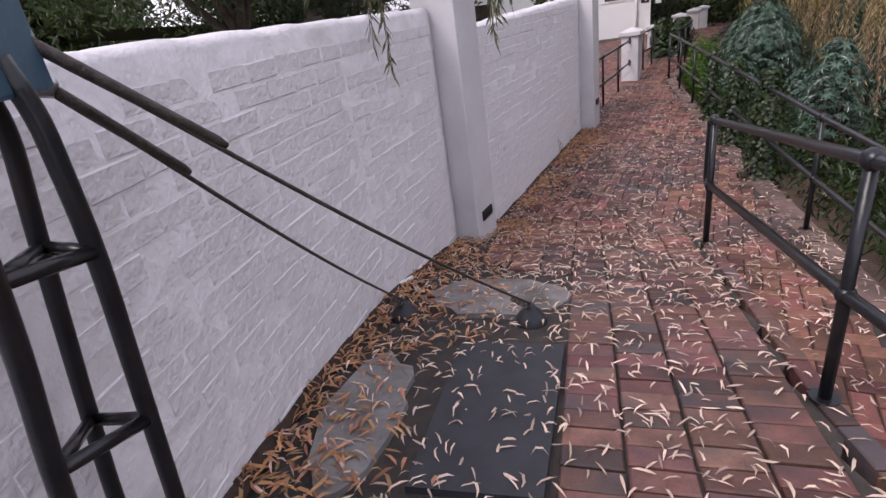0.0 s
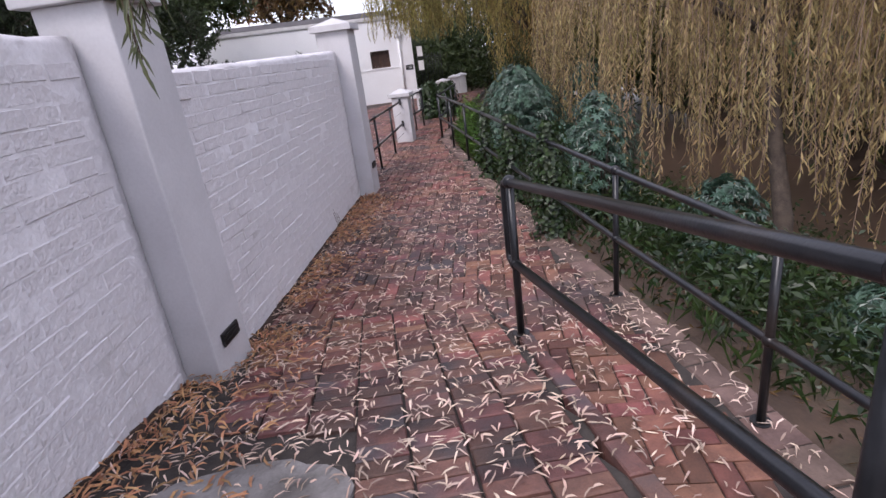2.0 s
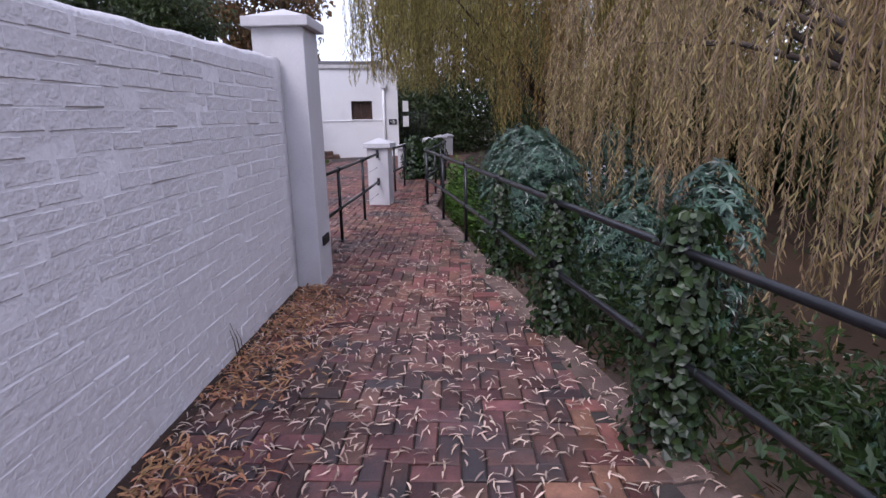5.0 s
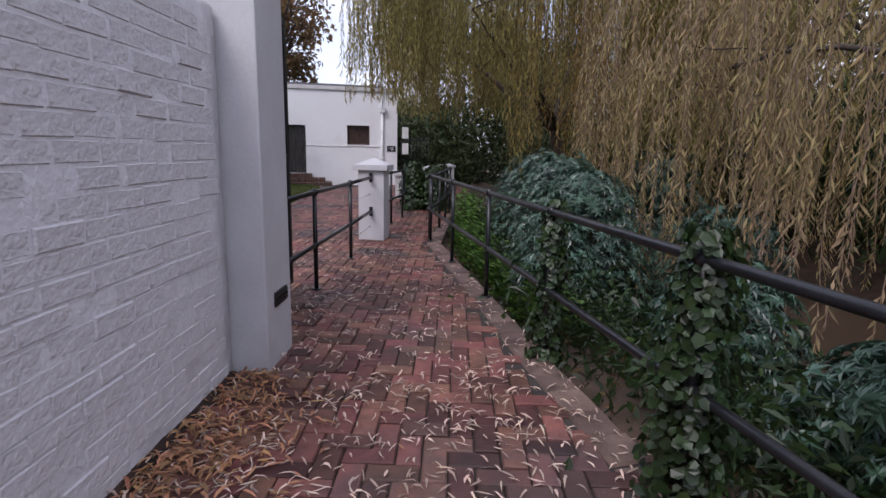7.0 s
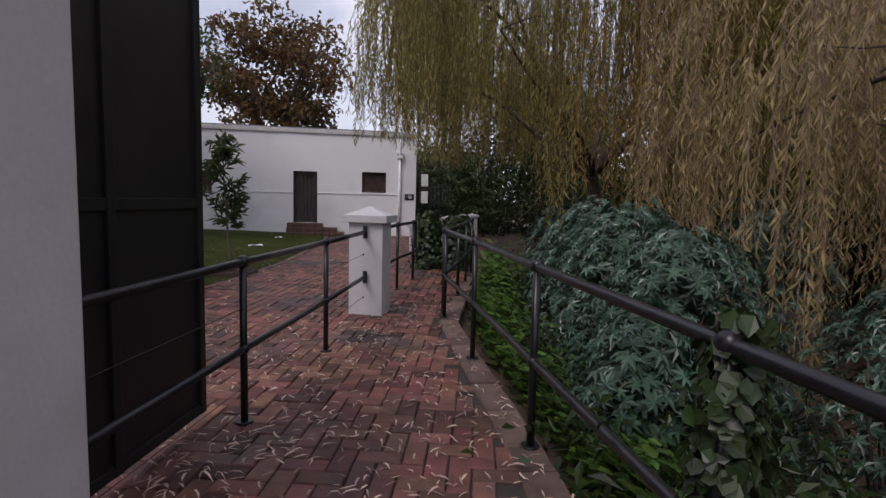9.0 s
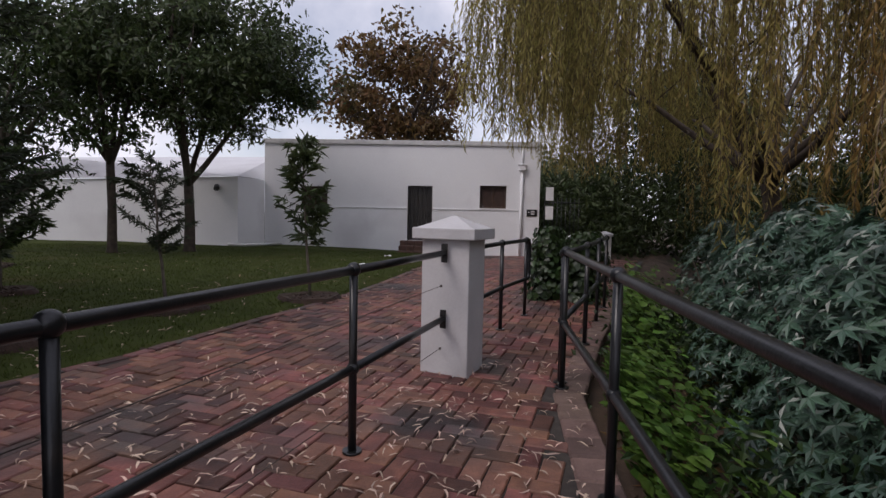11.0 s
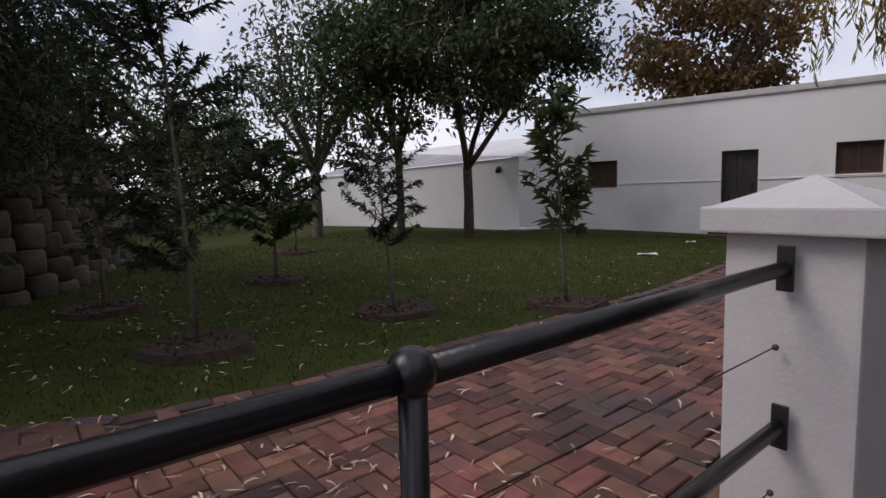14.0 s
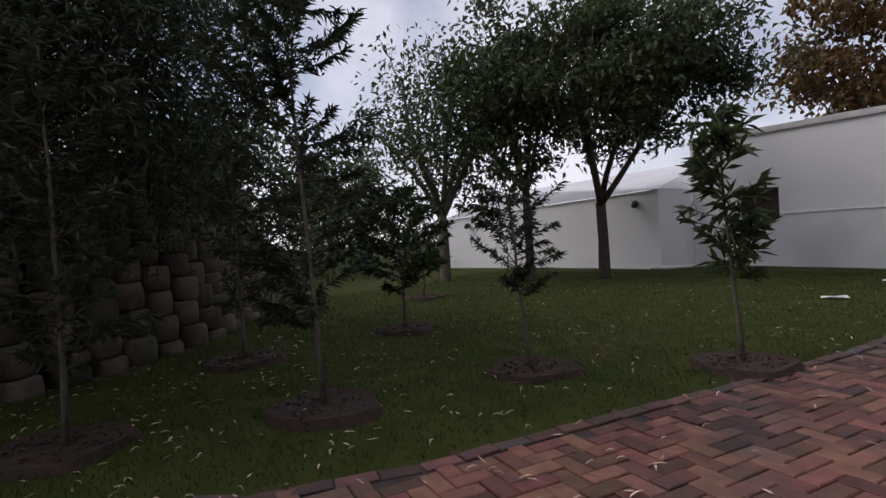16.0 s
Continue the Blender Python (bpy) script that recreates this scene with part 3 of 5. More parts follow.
house = empty("white_house", "low white plastered house with a moulded parapet", "house", at=FO)
OPEN = [(1.18, 2.05, 1.23, 1.98), (4.63, 5.42, 0.31, 2.05), (6.92, 7.76, 1.38, 2.09)]
bm = bmesh.new()
cs = sorted({0.0, 8.80} | {v for o in OPEN for v in o[:2]})
cz = sorted({-0.35, 3.32} | {v for o in OPEN for v in o[2:]})
grid = {(s, z): bm.verts.new(FD * s + Vector((0, 0, z))) for s in cs for z in cz}
for a, b in zip(cs, cs[1:]):
    for c, d in zip(cz, cz[1:]):
        if not any(o[0] <= a and b <= o[1] and o[2] <= c and d <= o[3] for o in OPEN):
            bm.faces.new((grid[a, c], grid[b, c], grid[b, d], grid[a, d]))
back = bmesh.ops.extrude_face_region(bm, geom=bm.faces[:])
bmesh.ops.translate(bm, vec=FN * -0.32, verts=[v for v in back["geom"] if isinstance(v, bmesh.types.BMVert)])
bmesh.ops.recalc_face_normals(bm, faces=bm.faces)
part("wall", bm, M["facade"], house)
bm = bmesh.new()
local_box(bm, 8.48, 8.80, -7.0, -0.32, -0.35, 3.32)
local_box(bm, 0.0, 0.32, -7.0, -0.32, -0.35, 3.32)
local_box(bm, 0.32, 8.48, -7.0, -6.7, -0.35, 3.32)
part("rear_wall", bm, M["facade"], house)
bm = bmesh.new()
local_box(bm, -0.05, 8.85, -0.36, 0.05, 3.32, 3.40, 0.01)
local_box(bm, -0.02, 8.82, -0.34, 0.02, 3.40, 3.47, 0.01)
part("parapet_moulding", bm, M["cap_grey"], house, "weathered grey parapet moulding")
for a, b in ((2.05, 4.63), (5.42, 8.16)):
    bm = bmesh.new()
    local_box(bm, a, b, -0.01, 0.022, 1.315, 1.345, 0.004)
    part("string_course", bm, M["facade"], house)
bm = bmesh.new()
vs = []
for s, t, z in ((0.2, -1.6, 3.15), (8.6, -1.6, 3.15), (8.6, -3.6, 3.95), (0.2, -3.6, 3.95), (8.6, -6.6, 3.0), (0.2, -6.6, 3.0)):
    vs.append(bm.verts.new(FD * s + FN * t + Vector((0, 0, z))))
bm.faces.new((vs[0], vs[1], vs[2], vs[3]))
bm.faces.new((vs[3], vs[2], vs[4], vs[5]))
bm.faces.new((vs[1], vs[4], vs[2]))
bm.faces.new((vs[0], vs[3], vs[5]))
r = bmesh.ops.solidify(bm, geom=bm.faces[:], thickness=0.08)
part("roof", bm, M["roof"], house, "dark grey sheeted roof")


def window(o, name="window"):
    s0, s1, z0, z1 = o
    bm = bmesh.new()
    for a, b, c, d in ((s0, s1, z0, z0 + 0.055), (s0, s1, z1 - 0.055, z1), (s0, s0 + 0.055, z0 + 0.055, z1 - 0.055), (s1 - 0.055, s1, z0 + 0.055, z1 - 0.055), ((s0 + s1) / 2 - 0.03, (s0 + s1) / 2 + 0.03, z0 + 0.055, z1 - 0.055)):
        local_box(bm, a, b, -0.17, -0.11, c, d, 0.005)
    w = part(name, bm, M["frame_wood"], house, "dark stained wooden window with closed shutters")
    for a, b in ((s0 + 0.055, (s0 + s1) / 2 - 0.03), ((s0 + s1) / 2 + 0.03, s1 - 0.055)):
        bm = bmesh.new()
        local_box(bm, a + 0.002, b - 0.002, -0.16, -0.135, z0 + 0.057, z1 - 0.057)
        local_box(bm, a + 0.05, b - 0.05, -0.136, -0.128, z0 + 0.12, z1 - 0.12, 0.004)
        part("shutter", bm, M["shutter_wood"], w)
    bm = bmesh.new()
    local_box(bm, s0 - 0.03, s1 + 0.03, -0.11, 0.03, z0 - 0.035, z0 - 0.002, 0.005)
    part("sill", bm, M["facade"], w)


window(OPEN[0])
window(OPEN[2])
s0, s1, z0, z1 = OPEN[1]
bm = bmesh.new()
for a, b, c, d in ((s0, s0 + 0.06, z0, z1), (s1 - 0.06, s1, z0, z1), (s0 + 0.06, s1 - 0.06, z1 - 0.06, z1)):
    local_box(bm, a, b, -0.18, -0.10, c, d, 0.005)
door = part("door", bm, M["door_dark"], house, "closed dark plank door")
for k in range(5):
    w = (s1 - s0 - 0.12) / 5
    bm = bmesh.new()
    local_box(bm, s0 + 0.06 + k * w + 0.003, s0 + 0.06 + (k + 1) * w - 0.003, -0.17, -0.14, z0 + 0.01, z1 - 0.062, 0.004)
    part("plank", bm, M["door_dark"], door)
bm = bmesh.new()
c = FD * (s1 - 0.13) + FN * -0.12
tube(bm, [c + Vector((0, 0, 1.10)), c + Vector((0, 0, 1.24))], 0.012, 8)
part("handle", bm, M["iron"], door)
steps = empty("door_steps", "dark red brick steps below the dark door", "steps", at=FO + FD * 5.03 + Vector((0, 0, -0.12)))
for k in range(3):
    for side, a0 in enumerate(np.arange(4.45, 5.62 + 0.26 * (2 - k), 0.235)):
        bm = bmesh.new()
        local_box(bm, a0 - 5.03, a0 - 5.03 + 0.222, 0.004, 0.32 * (3 - k) + 0.02 * (side % 2), 0.002 + k * 0.142, (k + 1) * 0.142, 0.010)
        part("brick", bm, M["step_brick"], steps)
# downpipe and hopper
pipe = empty("downpipe", "white painted downpipe with a square hopper", "pipe", at=FO + FD * 8.22)
bm = bmesh.new()
tube(bm, [FN * 0.06 + Vector((0, 0, -0.12)), FN * 0.06 + Vector((0, 0, 2.58))], 0.042, 12)
part("pipe", bm, M["facade"], pipe)
bm = bmesh.new()
box(bm, FN.x * 0.08, FN.y * 0.08, 2.66, 0.20, 0.14, 0.17, FROT, 0.012)
box(bm, FN.x * 0.08, FN.y * 0.08, 2.76, 0.26, 0.18, 0.035, FROT, 0.006)
part("hopper", bm, M["facade"], pipe)
bm = bmesh.new()
tube(bm, [FN * 0.07 + Vector((0, 0, 2.75)), FN * 0.03 + Vector((0, 0, 3.26))], 0.032, 10)
part("outlet", bm, M["facade"], pipe)
for z0 in (0.9, 1.9):
    bm = bmesh.new()
    box(bm, FN.x * 0.05, FN.y * 0.05, z0, 0.13, 0.11, 0.03, FROT, 0.004)
    part("bracket", bm, M["facade"], pipe)
sign = empty("wall_sign", "small black sign with white marks on the white wall", "sign", at=FO + FD * 8.57 + FN * 0.012 + Vector((0, 0, 1.26)))
bm = bmesh.new()
box(bm, 0, 0, 0, 0.33, 0.018, 0.21, FROT, 0.004)
part("plate", bm, M["black_plate"], sign)
for s, z0, w in ((-0.10, 0.02, 0.045), (0.02, 0.045, 0.12), (0.03, 0.0, 0.14), (0.03, -0.04, 0.10)):
    bm = bmesh.new()
    c = FD * s + FN * 0.011
    box(bm, c.x, c.y, z0, w, 0.004, 0.022, FROT)
    part("mark", bm, M["sign_white"], sign)

# lower wing with an angled return
wing = empty("house_wing", "low white plastered wing with a pale sheeted roof", "house", at=(1.45, 25.25, 0))
WC, WL, WR = Vector((1.45, 25.25, 0)), Vector((-6.15, 27.0, 0)), Vector((2.05, 26.60, 0))
o = Vector(wing.location)


def upright(bm, a, b, z0, z1, thick=0.3, ztop=None):
    d = (b - a).normalized()
    n = Vector((d.y, -d.x, 0))
    q = [a, b, b - n * thick, a - n * thick]
    zt = [z1, ztop or z1, ztop or z1, z1]
    lo = [bm.verts.new(p - o + Vector((0, 0, z0))) for p in q]
    hi = [bm.verts.new(p - o + Vector((0, 0, z))) for p, z in zip(q, zt)]
    bm.faces.new(lo[::-1])
    bm.faces.new(hi)
    for i in range(4):
        j = (i + 1) % 4
        bm.faces.new((lo[i], lo[j], hi[j], hi[i]))


bm = bmesh.new()
upright(bm, WL, WC, -0.2, 1.88, 0.3, 2.14)
part("front_wall", bm, M["facade"], wing)
bm = bmesh.new()
upright(bm, WC + Vector((0.006, 0, 0)), WR, -0.2, 2.14, 0.3, 2.14)
part("return_wall", bm, M["facade"], wing)
bm = bmesh.new()
upright(bm, WL + Vector((0.3, 3.8, 0)), WL, -0.2, 1.88)
part("end_wall", bm, M["facade"], wing)
bm = bmesh.new()
q = [WL + Vector((-0.1, -0.05, 1.89)), WC + Vector((0.0, -0.05, 2.15)), WR + Vector((0.0, 0.0, 2.15)), Vector((2.05, 30.2, 3.25)), Vector((-5.7, 31.2, 3.0))]
bm.faces.new([bm.verts.new(p - o) for p in q])
bmesh.ops.solidify(bm, geom=bm.faces[:], thickness=0.06)
part("roof", bm, M["roof_white"], wing, "pale painted roof sheeting")
for p in (Vector((0.88, 25.36, 1.82)), Vector((-5.0, 26.70, 1.62))):
    lamp = empty("wall_lamp", "small black wall lamp on white plaster", "lamp", "wall lamps", at=p)
    bm = bmesh.new()
    box(bm, 0, -0.02, 0.0, 0.10, 0.05, 0.14, -0.2, 0.01)
    part("back_plate", bm, M["black_plate"], lamp)
    bm = bmesh.new()
    tube(bm, [(0, -0.05, 0.05), (0.0, -0.16, 0.02), (0.0, -0.22, -0.08)], [0.045, 0.065, 0.075], 10)
    part("shade", bm, M["black_plate"], lamp)
drain = empty("drain_pipe", "white plastic drain pipe lying along the wall base", "pipe", at=(1.55, 25.1, 0.10))
bm = bmesh.new()
tube(bm, [(-0.35, 0.05, 0.05), (0.05, -0.03, 0.04), (0.55, 0.45, 0.035), (1.05, 1.1, 0.03)], 0.045, 10)
part("pipe", bm, M["pvc"], drain)
bm = bmesh.new()
tube(bm, [(0.0, -0.02, 0.042), (0.12, 0.04, 0.042)], 0.055, 10)
part("coupling", bm, M["pvc"], drain)

for i, (x, y, w) in enumerate([(4.7, 20.1, 0.17), (5.6, 22.6, 0.10)]):
    bm = bmesh.new()
    q = [(-w, -0.05, 0.012), (-0.2 * w, -0.09, 0.035), (w, -0.02, 0.01), (0.8 * w, 0.06, 0.045), (0.1 * w, 0.09, 0.02), (-0.9 * w, 0.05, 0.03)]
    bm.faces.new([bm.verts.new(p) for p in q])
    bmesh.ops.triangulate(bm, faces=bm.faces[:])
    bmesh.ops.solidify(bm, geom=bm.faces[:], thickness=0.004)
    ob = part("paper_scrap", bm, M["sign_white"])
    ob.location = (x, y, lawn_z(x, y) + 0.01)
    tagged(ob, "crumpled white paper scrap lying on the grass", "litter", "paper scraps")

# far gate pillars beyond the ivy
for i, (x, y, w) in enumerate([(7.98, 18.0, 0.44), (10.45, 21.5, 0.44), (11.9, 23.3, 0.42), (12.8, 24.3, 0.42)]):
    fp = pier("bridge_pillar", x, y, w, w, ROT, -0.35, 0.58, 0.07, "short white pillar with a pyramid cap beyond the ivy")
    tagged(fp, group="far pillars")
side_gate = empty("side_gate", "dark barred gate beside the white house", "gate", at=(10.75, 24.45, -0.15))
for k in range(9):
    bm = bmesh.new()
    tube(bm, [(k * 0.13, -k * 0.035, 0.0), (k * 0.13, -k * 0.035, 1.9)], 0.012, 6)
    part("bar", bm, M["iron"], side_gate)
for z0 in (0.2, 1.75):
    bm = bmesh.new()
    tube(bm, [(0, 0, z0), (1.04, -0.28, z0)], 0.016, 6)
    part("crossbar", bm, M["iron"], side_gate)
for z0 in (1.15, 1.75):
    bm = bmesh.new()
    box(bm, 0.14, -0.06, z0 + 0.27, 0.24, 0.03, 0.42, FROT, 0.006)
    part("white_panel", bm, M["sign_white"], side_gate, "small white panel on the bars")


# ---- stacked-block retaining wall ----
def retaining_wall():
    rng = random.Random(5)
    ob = empty("retaining_wall", "retaining wall of stacked rounded concrete blocks", "wall", at=(-1.75, 11.9, 0.0), kind="structure")
    o = Vector(ob.location)
    bm = bmesh.new()
    prof = [(0.0, 0.150), (0.025, 0.172), (0.14, 0.180), (0.255, 0.172), (0.285, 0.150)]
    tube(bm, [(0, 0, z) for z, r in prof], [r for z, r in prof], 12)
    me = bpy.data.meshes.new("block")
    bm.to_mesh(me)
    bm.free()
    me.materials.append(M["gabion"])
    line = resample([(-1.15, 11.1), (-1.25, 12.2), (-1.5, 13.5), (-1.95, 14.8), (-3.4, 16.7), (-5.2, 18.4)], 0.40)
    for i, (x, y, a) in enumerate(line):
        for k in range(8):
            b = new("block", me)
            b.parent = ob
            back = 0.06 * k
            b.location = Vector((x - math.sin(a) * back + rng.uniform(-0.03, 0.03), y + math.cos(a) * back + rng.uniform(-0.03, 0.03), 0.0 + k * 0.29 + (i % 2) * 0.13 - 0.10)) - o
            b.rotation_euler = (rng.uniform(-0.03, 0.03), rng.uniform(-0.03, 0.03), rng.uniform(0, 6.28))
            s = rng.uniform(0.94, 1.06)
            b.scale = (s, s, 1)
    bm = bmesh.new()
    pts = [(x - math.sin(a) * 0.35, y + math.cos(a) * 0.35) for x, y, a in line]
    lo = [bm.verts.new((x - o.x, y - o.y, -0.1)) for x, y in pts]
    hi = [bm.verts.new((x - o.x - 0.45, y - o.y + 0.2, 2.2)) for x, y in pts]
    far = [bm.verts.new((x - o.x - 6, y - o.y + 1.5, 2.7)) for x, y in pts]
    for i in range(len(pts) - 1):
        bm.faces.new((lo[i], lo[i + 1], hi[i + 1], hi[i]))
        bm.faces.new((hi[i], hi[i + 1], far[i + 1], far[i]))
    part("earth_fill", bm, M["mulch"], ob, "dark earth behind the blocks")


retaining_wall()


# ---- trees ----
def limb(bm, start, way, length, r0, r1, rng, wander=0.18, n=6, lift=0.0):
    pts, p, d = [Vector(start)], Vector(start), Vector(way).normalized()
    for k in range(n):
        d = (d + Vector((rng.uniform(-wander, wander), rng.uniform(-wander, wander), rng.uniform(-wander, wander) + lift))).normalized()
        p = p + d * length / n
        pts.append(p.copy())
    tube(bm, pts, [r0 + (r1 - r0) * k / n for k in range(n + 1)], 7 if r0 > 0.03 else 5)
    return pts


def broad_tree(name, label, base, fork, crown, radii, clumps, per, leaf, mat, bark, r0=0.13, seed=1, limbs=5, lean=(0, 0), group="", spread=0.42, flat=1.0):
    """A trunk that forks into limbs, and a crown of leaf clumps round twig ends."""
    rng, nr = random.Random(seed), np.random.default_rng(seed)
    ob = empty(name, label, "tree", group, at=base)
    o = Vector(base)
    bm = bmesh.new()
    top = Vector((lean[0], lean[1], fork))
    tube(bm, [(0, 0, -0.1), (0.01, 0, 0.12), top * 0.5 + Vector((0.02, 0.01, 0)), top], [r0 * 1.5, r0 * 1.08, r0 * 0.92, r0 * 0.88], 10)
    c = Vector(crown) - o
    ends = []
    for k in range(limbs):
        a = 2 * math.pi * (k + rng.uniform(-0.25, 0.25)) / limbs
        goal = c + Vector((math.cos(a) * radii[0] * 0.62, math.sin(a) * radii[1] * 0.62, rng.uniform(-0.25, 0.5) * radii[2]))
        pts = limb(bm, top - Vector((0, 0, rng.uniform(0, 0.15))), goal - top, (goal - top).length, r0 * 0.62, r0 * 0.20, rng, 0.13)
        for q in pts[2:]:
            for _ in range(2):
                w = Vector((rng.uniform(-1, 1), rng.uniform(-1, 1), rng.uniform(-0.3, 1)))
                ends += limb(bm, q, w, rng.uniform(0.25, 0.5) * min(radii), r0 * 0.16, r0 * 0.05, rng, 0.25, 4)[2:]
    part("trunk", bm, bark, ob)
    mids = []
    for _ in range(clumps):
        u = nr.normal(size=3)
        u /= np.linalg.norm(u)
        rr = nr.uniform(0.08, 1.0) ** 0.55 * (1 + 0.18 * noise.noise(Vector(u) * 2.3 + Vector((seed, 0, 0))))
        if u[2] < 0:
            u[2] *= flat
        mids.append(np.array(c) + u * rr * np.array(radii))
    mids = np.array(mids)
    size = spread * min(radii) * 0.5 * nr.uniform(0.6, 1.25, clumps)
    pos = np.repeat(mids, per, 0) + np.clip(nr.normal(size=(clumps * per, 3)), -1.7, 1.7) * np.repeat(size, per)[:, None] * np.array([1, 1, 0.7])
    ways = nr.normal(size=pos.shape) + np.array([0, 0, -0.15])
    me = leaf_cloud("crown", pos, ways, leaf[0], leaf[1], nr, 0.25, 0.2)
    link("crown", me, mat, ob)
    return ob


broad_tree("shade_tree", "broad dark-leaved tree with a forked trunk on the lawn", (0.68, 22.9, 0.08), 1.72, (1.2, 22.9, 4.6), (2.6, 2.5, 2.4), 200, 105, (0.17, 0.075), M["leaf_dark"], M["bark"], 0.125, 3, 5, spread=0.27, flat=0.72)
broad_tree("pale_tree", "pale-barked tree with thin foliage by the wing", (-2.95, 21.9, 0.10), 1.7, (-2.8, 21.9, 4.0), (2.2, 2.1, 2.2), 95, 65, (0.17, 0.07), M["leaf_mid"], M["bark_pale"], 0.13, 4, 7)
broad_tree("slim_tree", "slim dark tree in front of the wing", (-0.77, 22.1, 0.10), 2.1, (-0.95, 22.0, 4.6), (1.6, 1.7, 2.2), 80, 75, (0.19, 0.08), M["leaf_dark"], M["bark"], 0.10, 5, 5)
broad_tree("autumn_tree", "tall oak with brown autumn leaves behind the house", (8.0, 38.0, 0.0), 4.0, (8.0, 38.0, 7.7), (4.3, 3.8, 3.9), 105, 75, (0.34, 0.19), M["leaf_brown"], M["bark"], 0.26, 6, 7, spread=0.25)
broad_tree("fine_leaved_tree", "large dark fine-leaved tree above the block wall", (-4.0, 13.6, 1.6), 1.4, (-2.5, 13.5, 3.9), (2.4, 2.7, 2.9), 420, 170, (0.13, 0.03), M["leaf_fine"], M["bark"], 0.16, 7, 7, spread=0.36)
broad_tree("fine_leaved_tree", "dark fine-leaved young tree near the paving", (-1.0, 11.6, 0.05), 1.2, (-1.0, 11.7, 3.0), (1.1, 1.4, 2.3), 80, 110, (0.12, 0.026), M["leaf_fine"], M["bark"], 0.05, 8, 6, spread=0.5)
broad_tree("garden_tree", "leafy tree behind the curved wall", (-3.4, 5.2, 0.0), 2.2, (-3.1, 5.0, 4.2), (2.0, 3.0, 1.9), 150, 110, (0.13, 0.03), M["leaf_mid"], M["bark"], 0.14, 9, 6)
broad_tree("garden_tree", "dark tree behind the white wall", (-2.4, 9.0, 0.0), 2.0, (-2.4, 9.2, 4.0), (1.7, 1.9, 1.7), 110, 110, (0.15, 0.05), M["leaf_dark"], M["bark"], 0.12, 10, 6)
for i, (x, y, w) in enumerate([(-12, 21, 2.8), (-15, 30, 3.4)]):
    broad_tree("background_tree", "dark leafy tree at the far side of the lawn", (x, y, 0.1), 1.6, (x, y, 3.8), (w, w, 2.7), 90, 90, (0.30, 0.13), M["leaf_dark"] if i % 2 else M["leaf_mid"], M["bark"], 0.16, 20 + i, 6, group="background trees")


def sapling(label, base, height, low, width, count, leaf, mat, seed, stake=False, tilt=(0.0, 0.0)):
    rng, nr = random.Random(seed), np.random.default_rng(seed)
    z = ground_z(base[0], base[1])
    ob = empty("sapling", label, "sapling", "lawn saplings", at=(base[0], base[1], z))
    bm = bmesh.new()
    top = Vector((tilt[0], tilt[1], height))
    stem = [top * (k / 6) + Vector((rng.uniform(-0.015, 0.015), rng.uniform(-0.015, 0.015), 0)) for k in range(7)]
    stem[0] = Vector((0, 0, -0.05))
    tube(bm, stem, [0.022 - 0.0028 * k for k in range(7)], 7)
    twigs = bmesh.new()
    pos, ways = [], []
    n = max(24, int(38 * (height - low)))
    for k in range(n):
        s = low / height + (1 - low / height) * (k + rng.random()) / n
        p = top * s
        a = rng.uniform(0, 6.28)
        reach = width * (0.35 + 0.65 * math.sin(math.pi * min(1, max(0.05, (s - low / height) / (1 - low / height) * 0.85 + 0.12)))) * rng.uniform(0.6, 1.1)
        d = Vector((math.cos(a), math.sin(a), rng.uniform(0.2, 0.9)))
        q = limb(twigs, p, d, reach, 0.006, 0.002, rng, 0.15, 4)
        for _ in range(count // n):
            t = rng.random() ** 0.6 * (len(q) - 1)
            i = min(int(t), len(q) - 2)
            c = q[i].lerp(q[i + 1], t - i)
            pos.append(c)
            ways.append((q[i + 1] - q[i]).normalized() * 0.9 + Vector((rng.uniform(-1, 1), rng.uniform(-1, 1), rng.uniform(-0.9, 0.5))))
    part("stem", bm, M["bark_pale"], ob)
    part("twig_growth", twigs, M["bark"], ob)["kind"] = "stuff"
    link("foliage", leaf_cloud("foliage", np.array([tuple(p) for p in pos]), np.array([tuple(w) for w in ways]), leaf[0], leaf[1], nr, 0.2, 0.15), mat, ob)
    bed = empty("tree_bed", "round dug bed of dark mulch round a sapling", "mulch bed", "mulch beds", at=(base[0], base[1], z))
    bm = bmesh.new()
    rings = []
    for r, h in ((0.0, 0.03), (0.14, 0.035), (0.28, 0.03), (0.37, 0.045), (0.43, -0.03)):
        rings.append([bm.verts.new((r * math.cos(a) * (1 + 0.12 * math.sin(3 * a + seed)), r * math.sin(a), h + 0.015 * noise.noise((a * 2, r * 9, seed)))) for a in [j * math.pi / 12 for j in range(24)]])
    for ra, rb in zip(rings[1:], rings[2:]):
        for j in range(24):
            bm.faces.new((ra[j], rb[j], rb[(j + 1) % 24], ra[(j + 1) % 24]))
    bm.faces.new(rings[1])
    part("mound", bm, M["mulch"], bed)
    c = nr.uniform(-0.34, 0.34, (260, 3))
    c[:, 2] = nr.uniform(0.02, 0.07, 260) * (1 - np.hypot(c[:, 0], c[:, 1]) / 0.6)
    w = nr.normal(size=(260, 3)) * np.array([1, 1, 0.25])
    chips = link("bark_mulch", leaf_cloud("bark_mulch", c, w, 0.05, 0.02, nr, 0.3), M["mulch"], bed)
    chips["kind"] = "stuff"


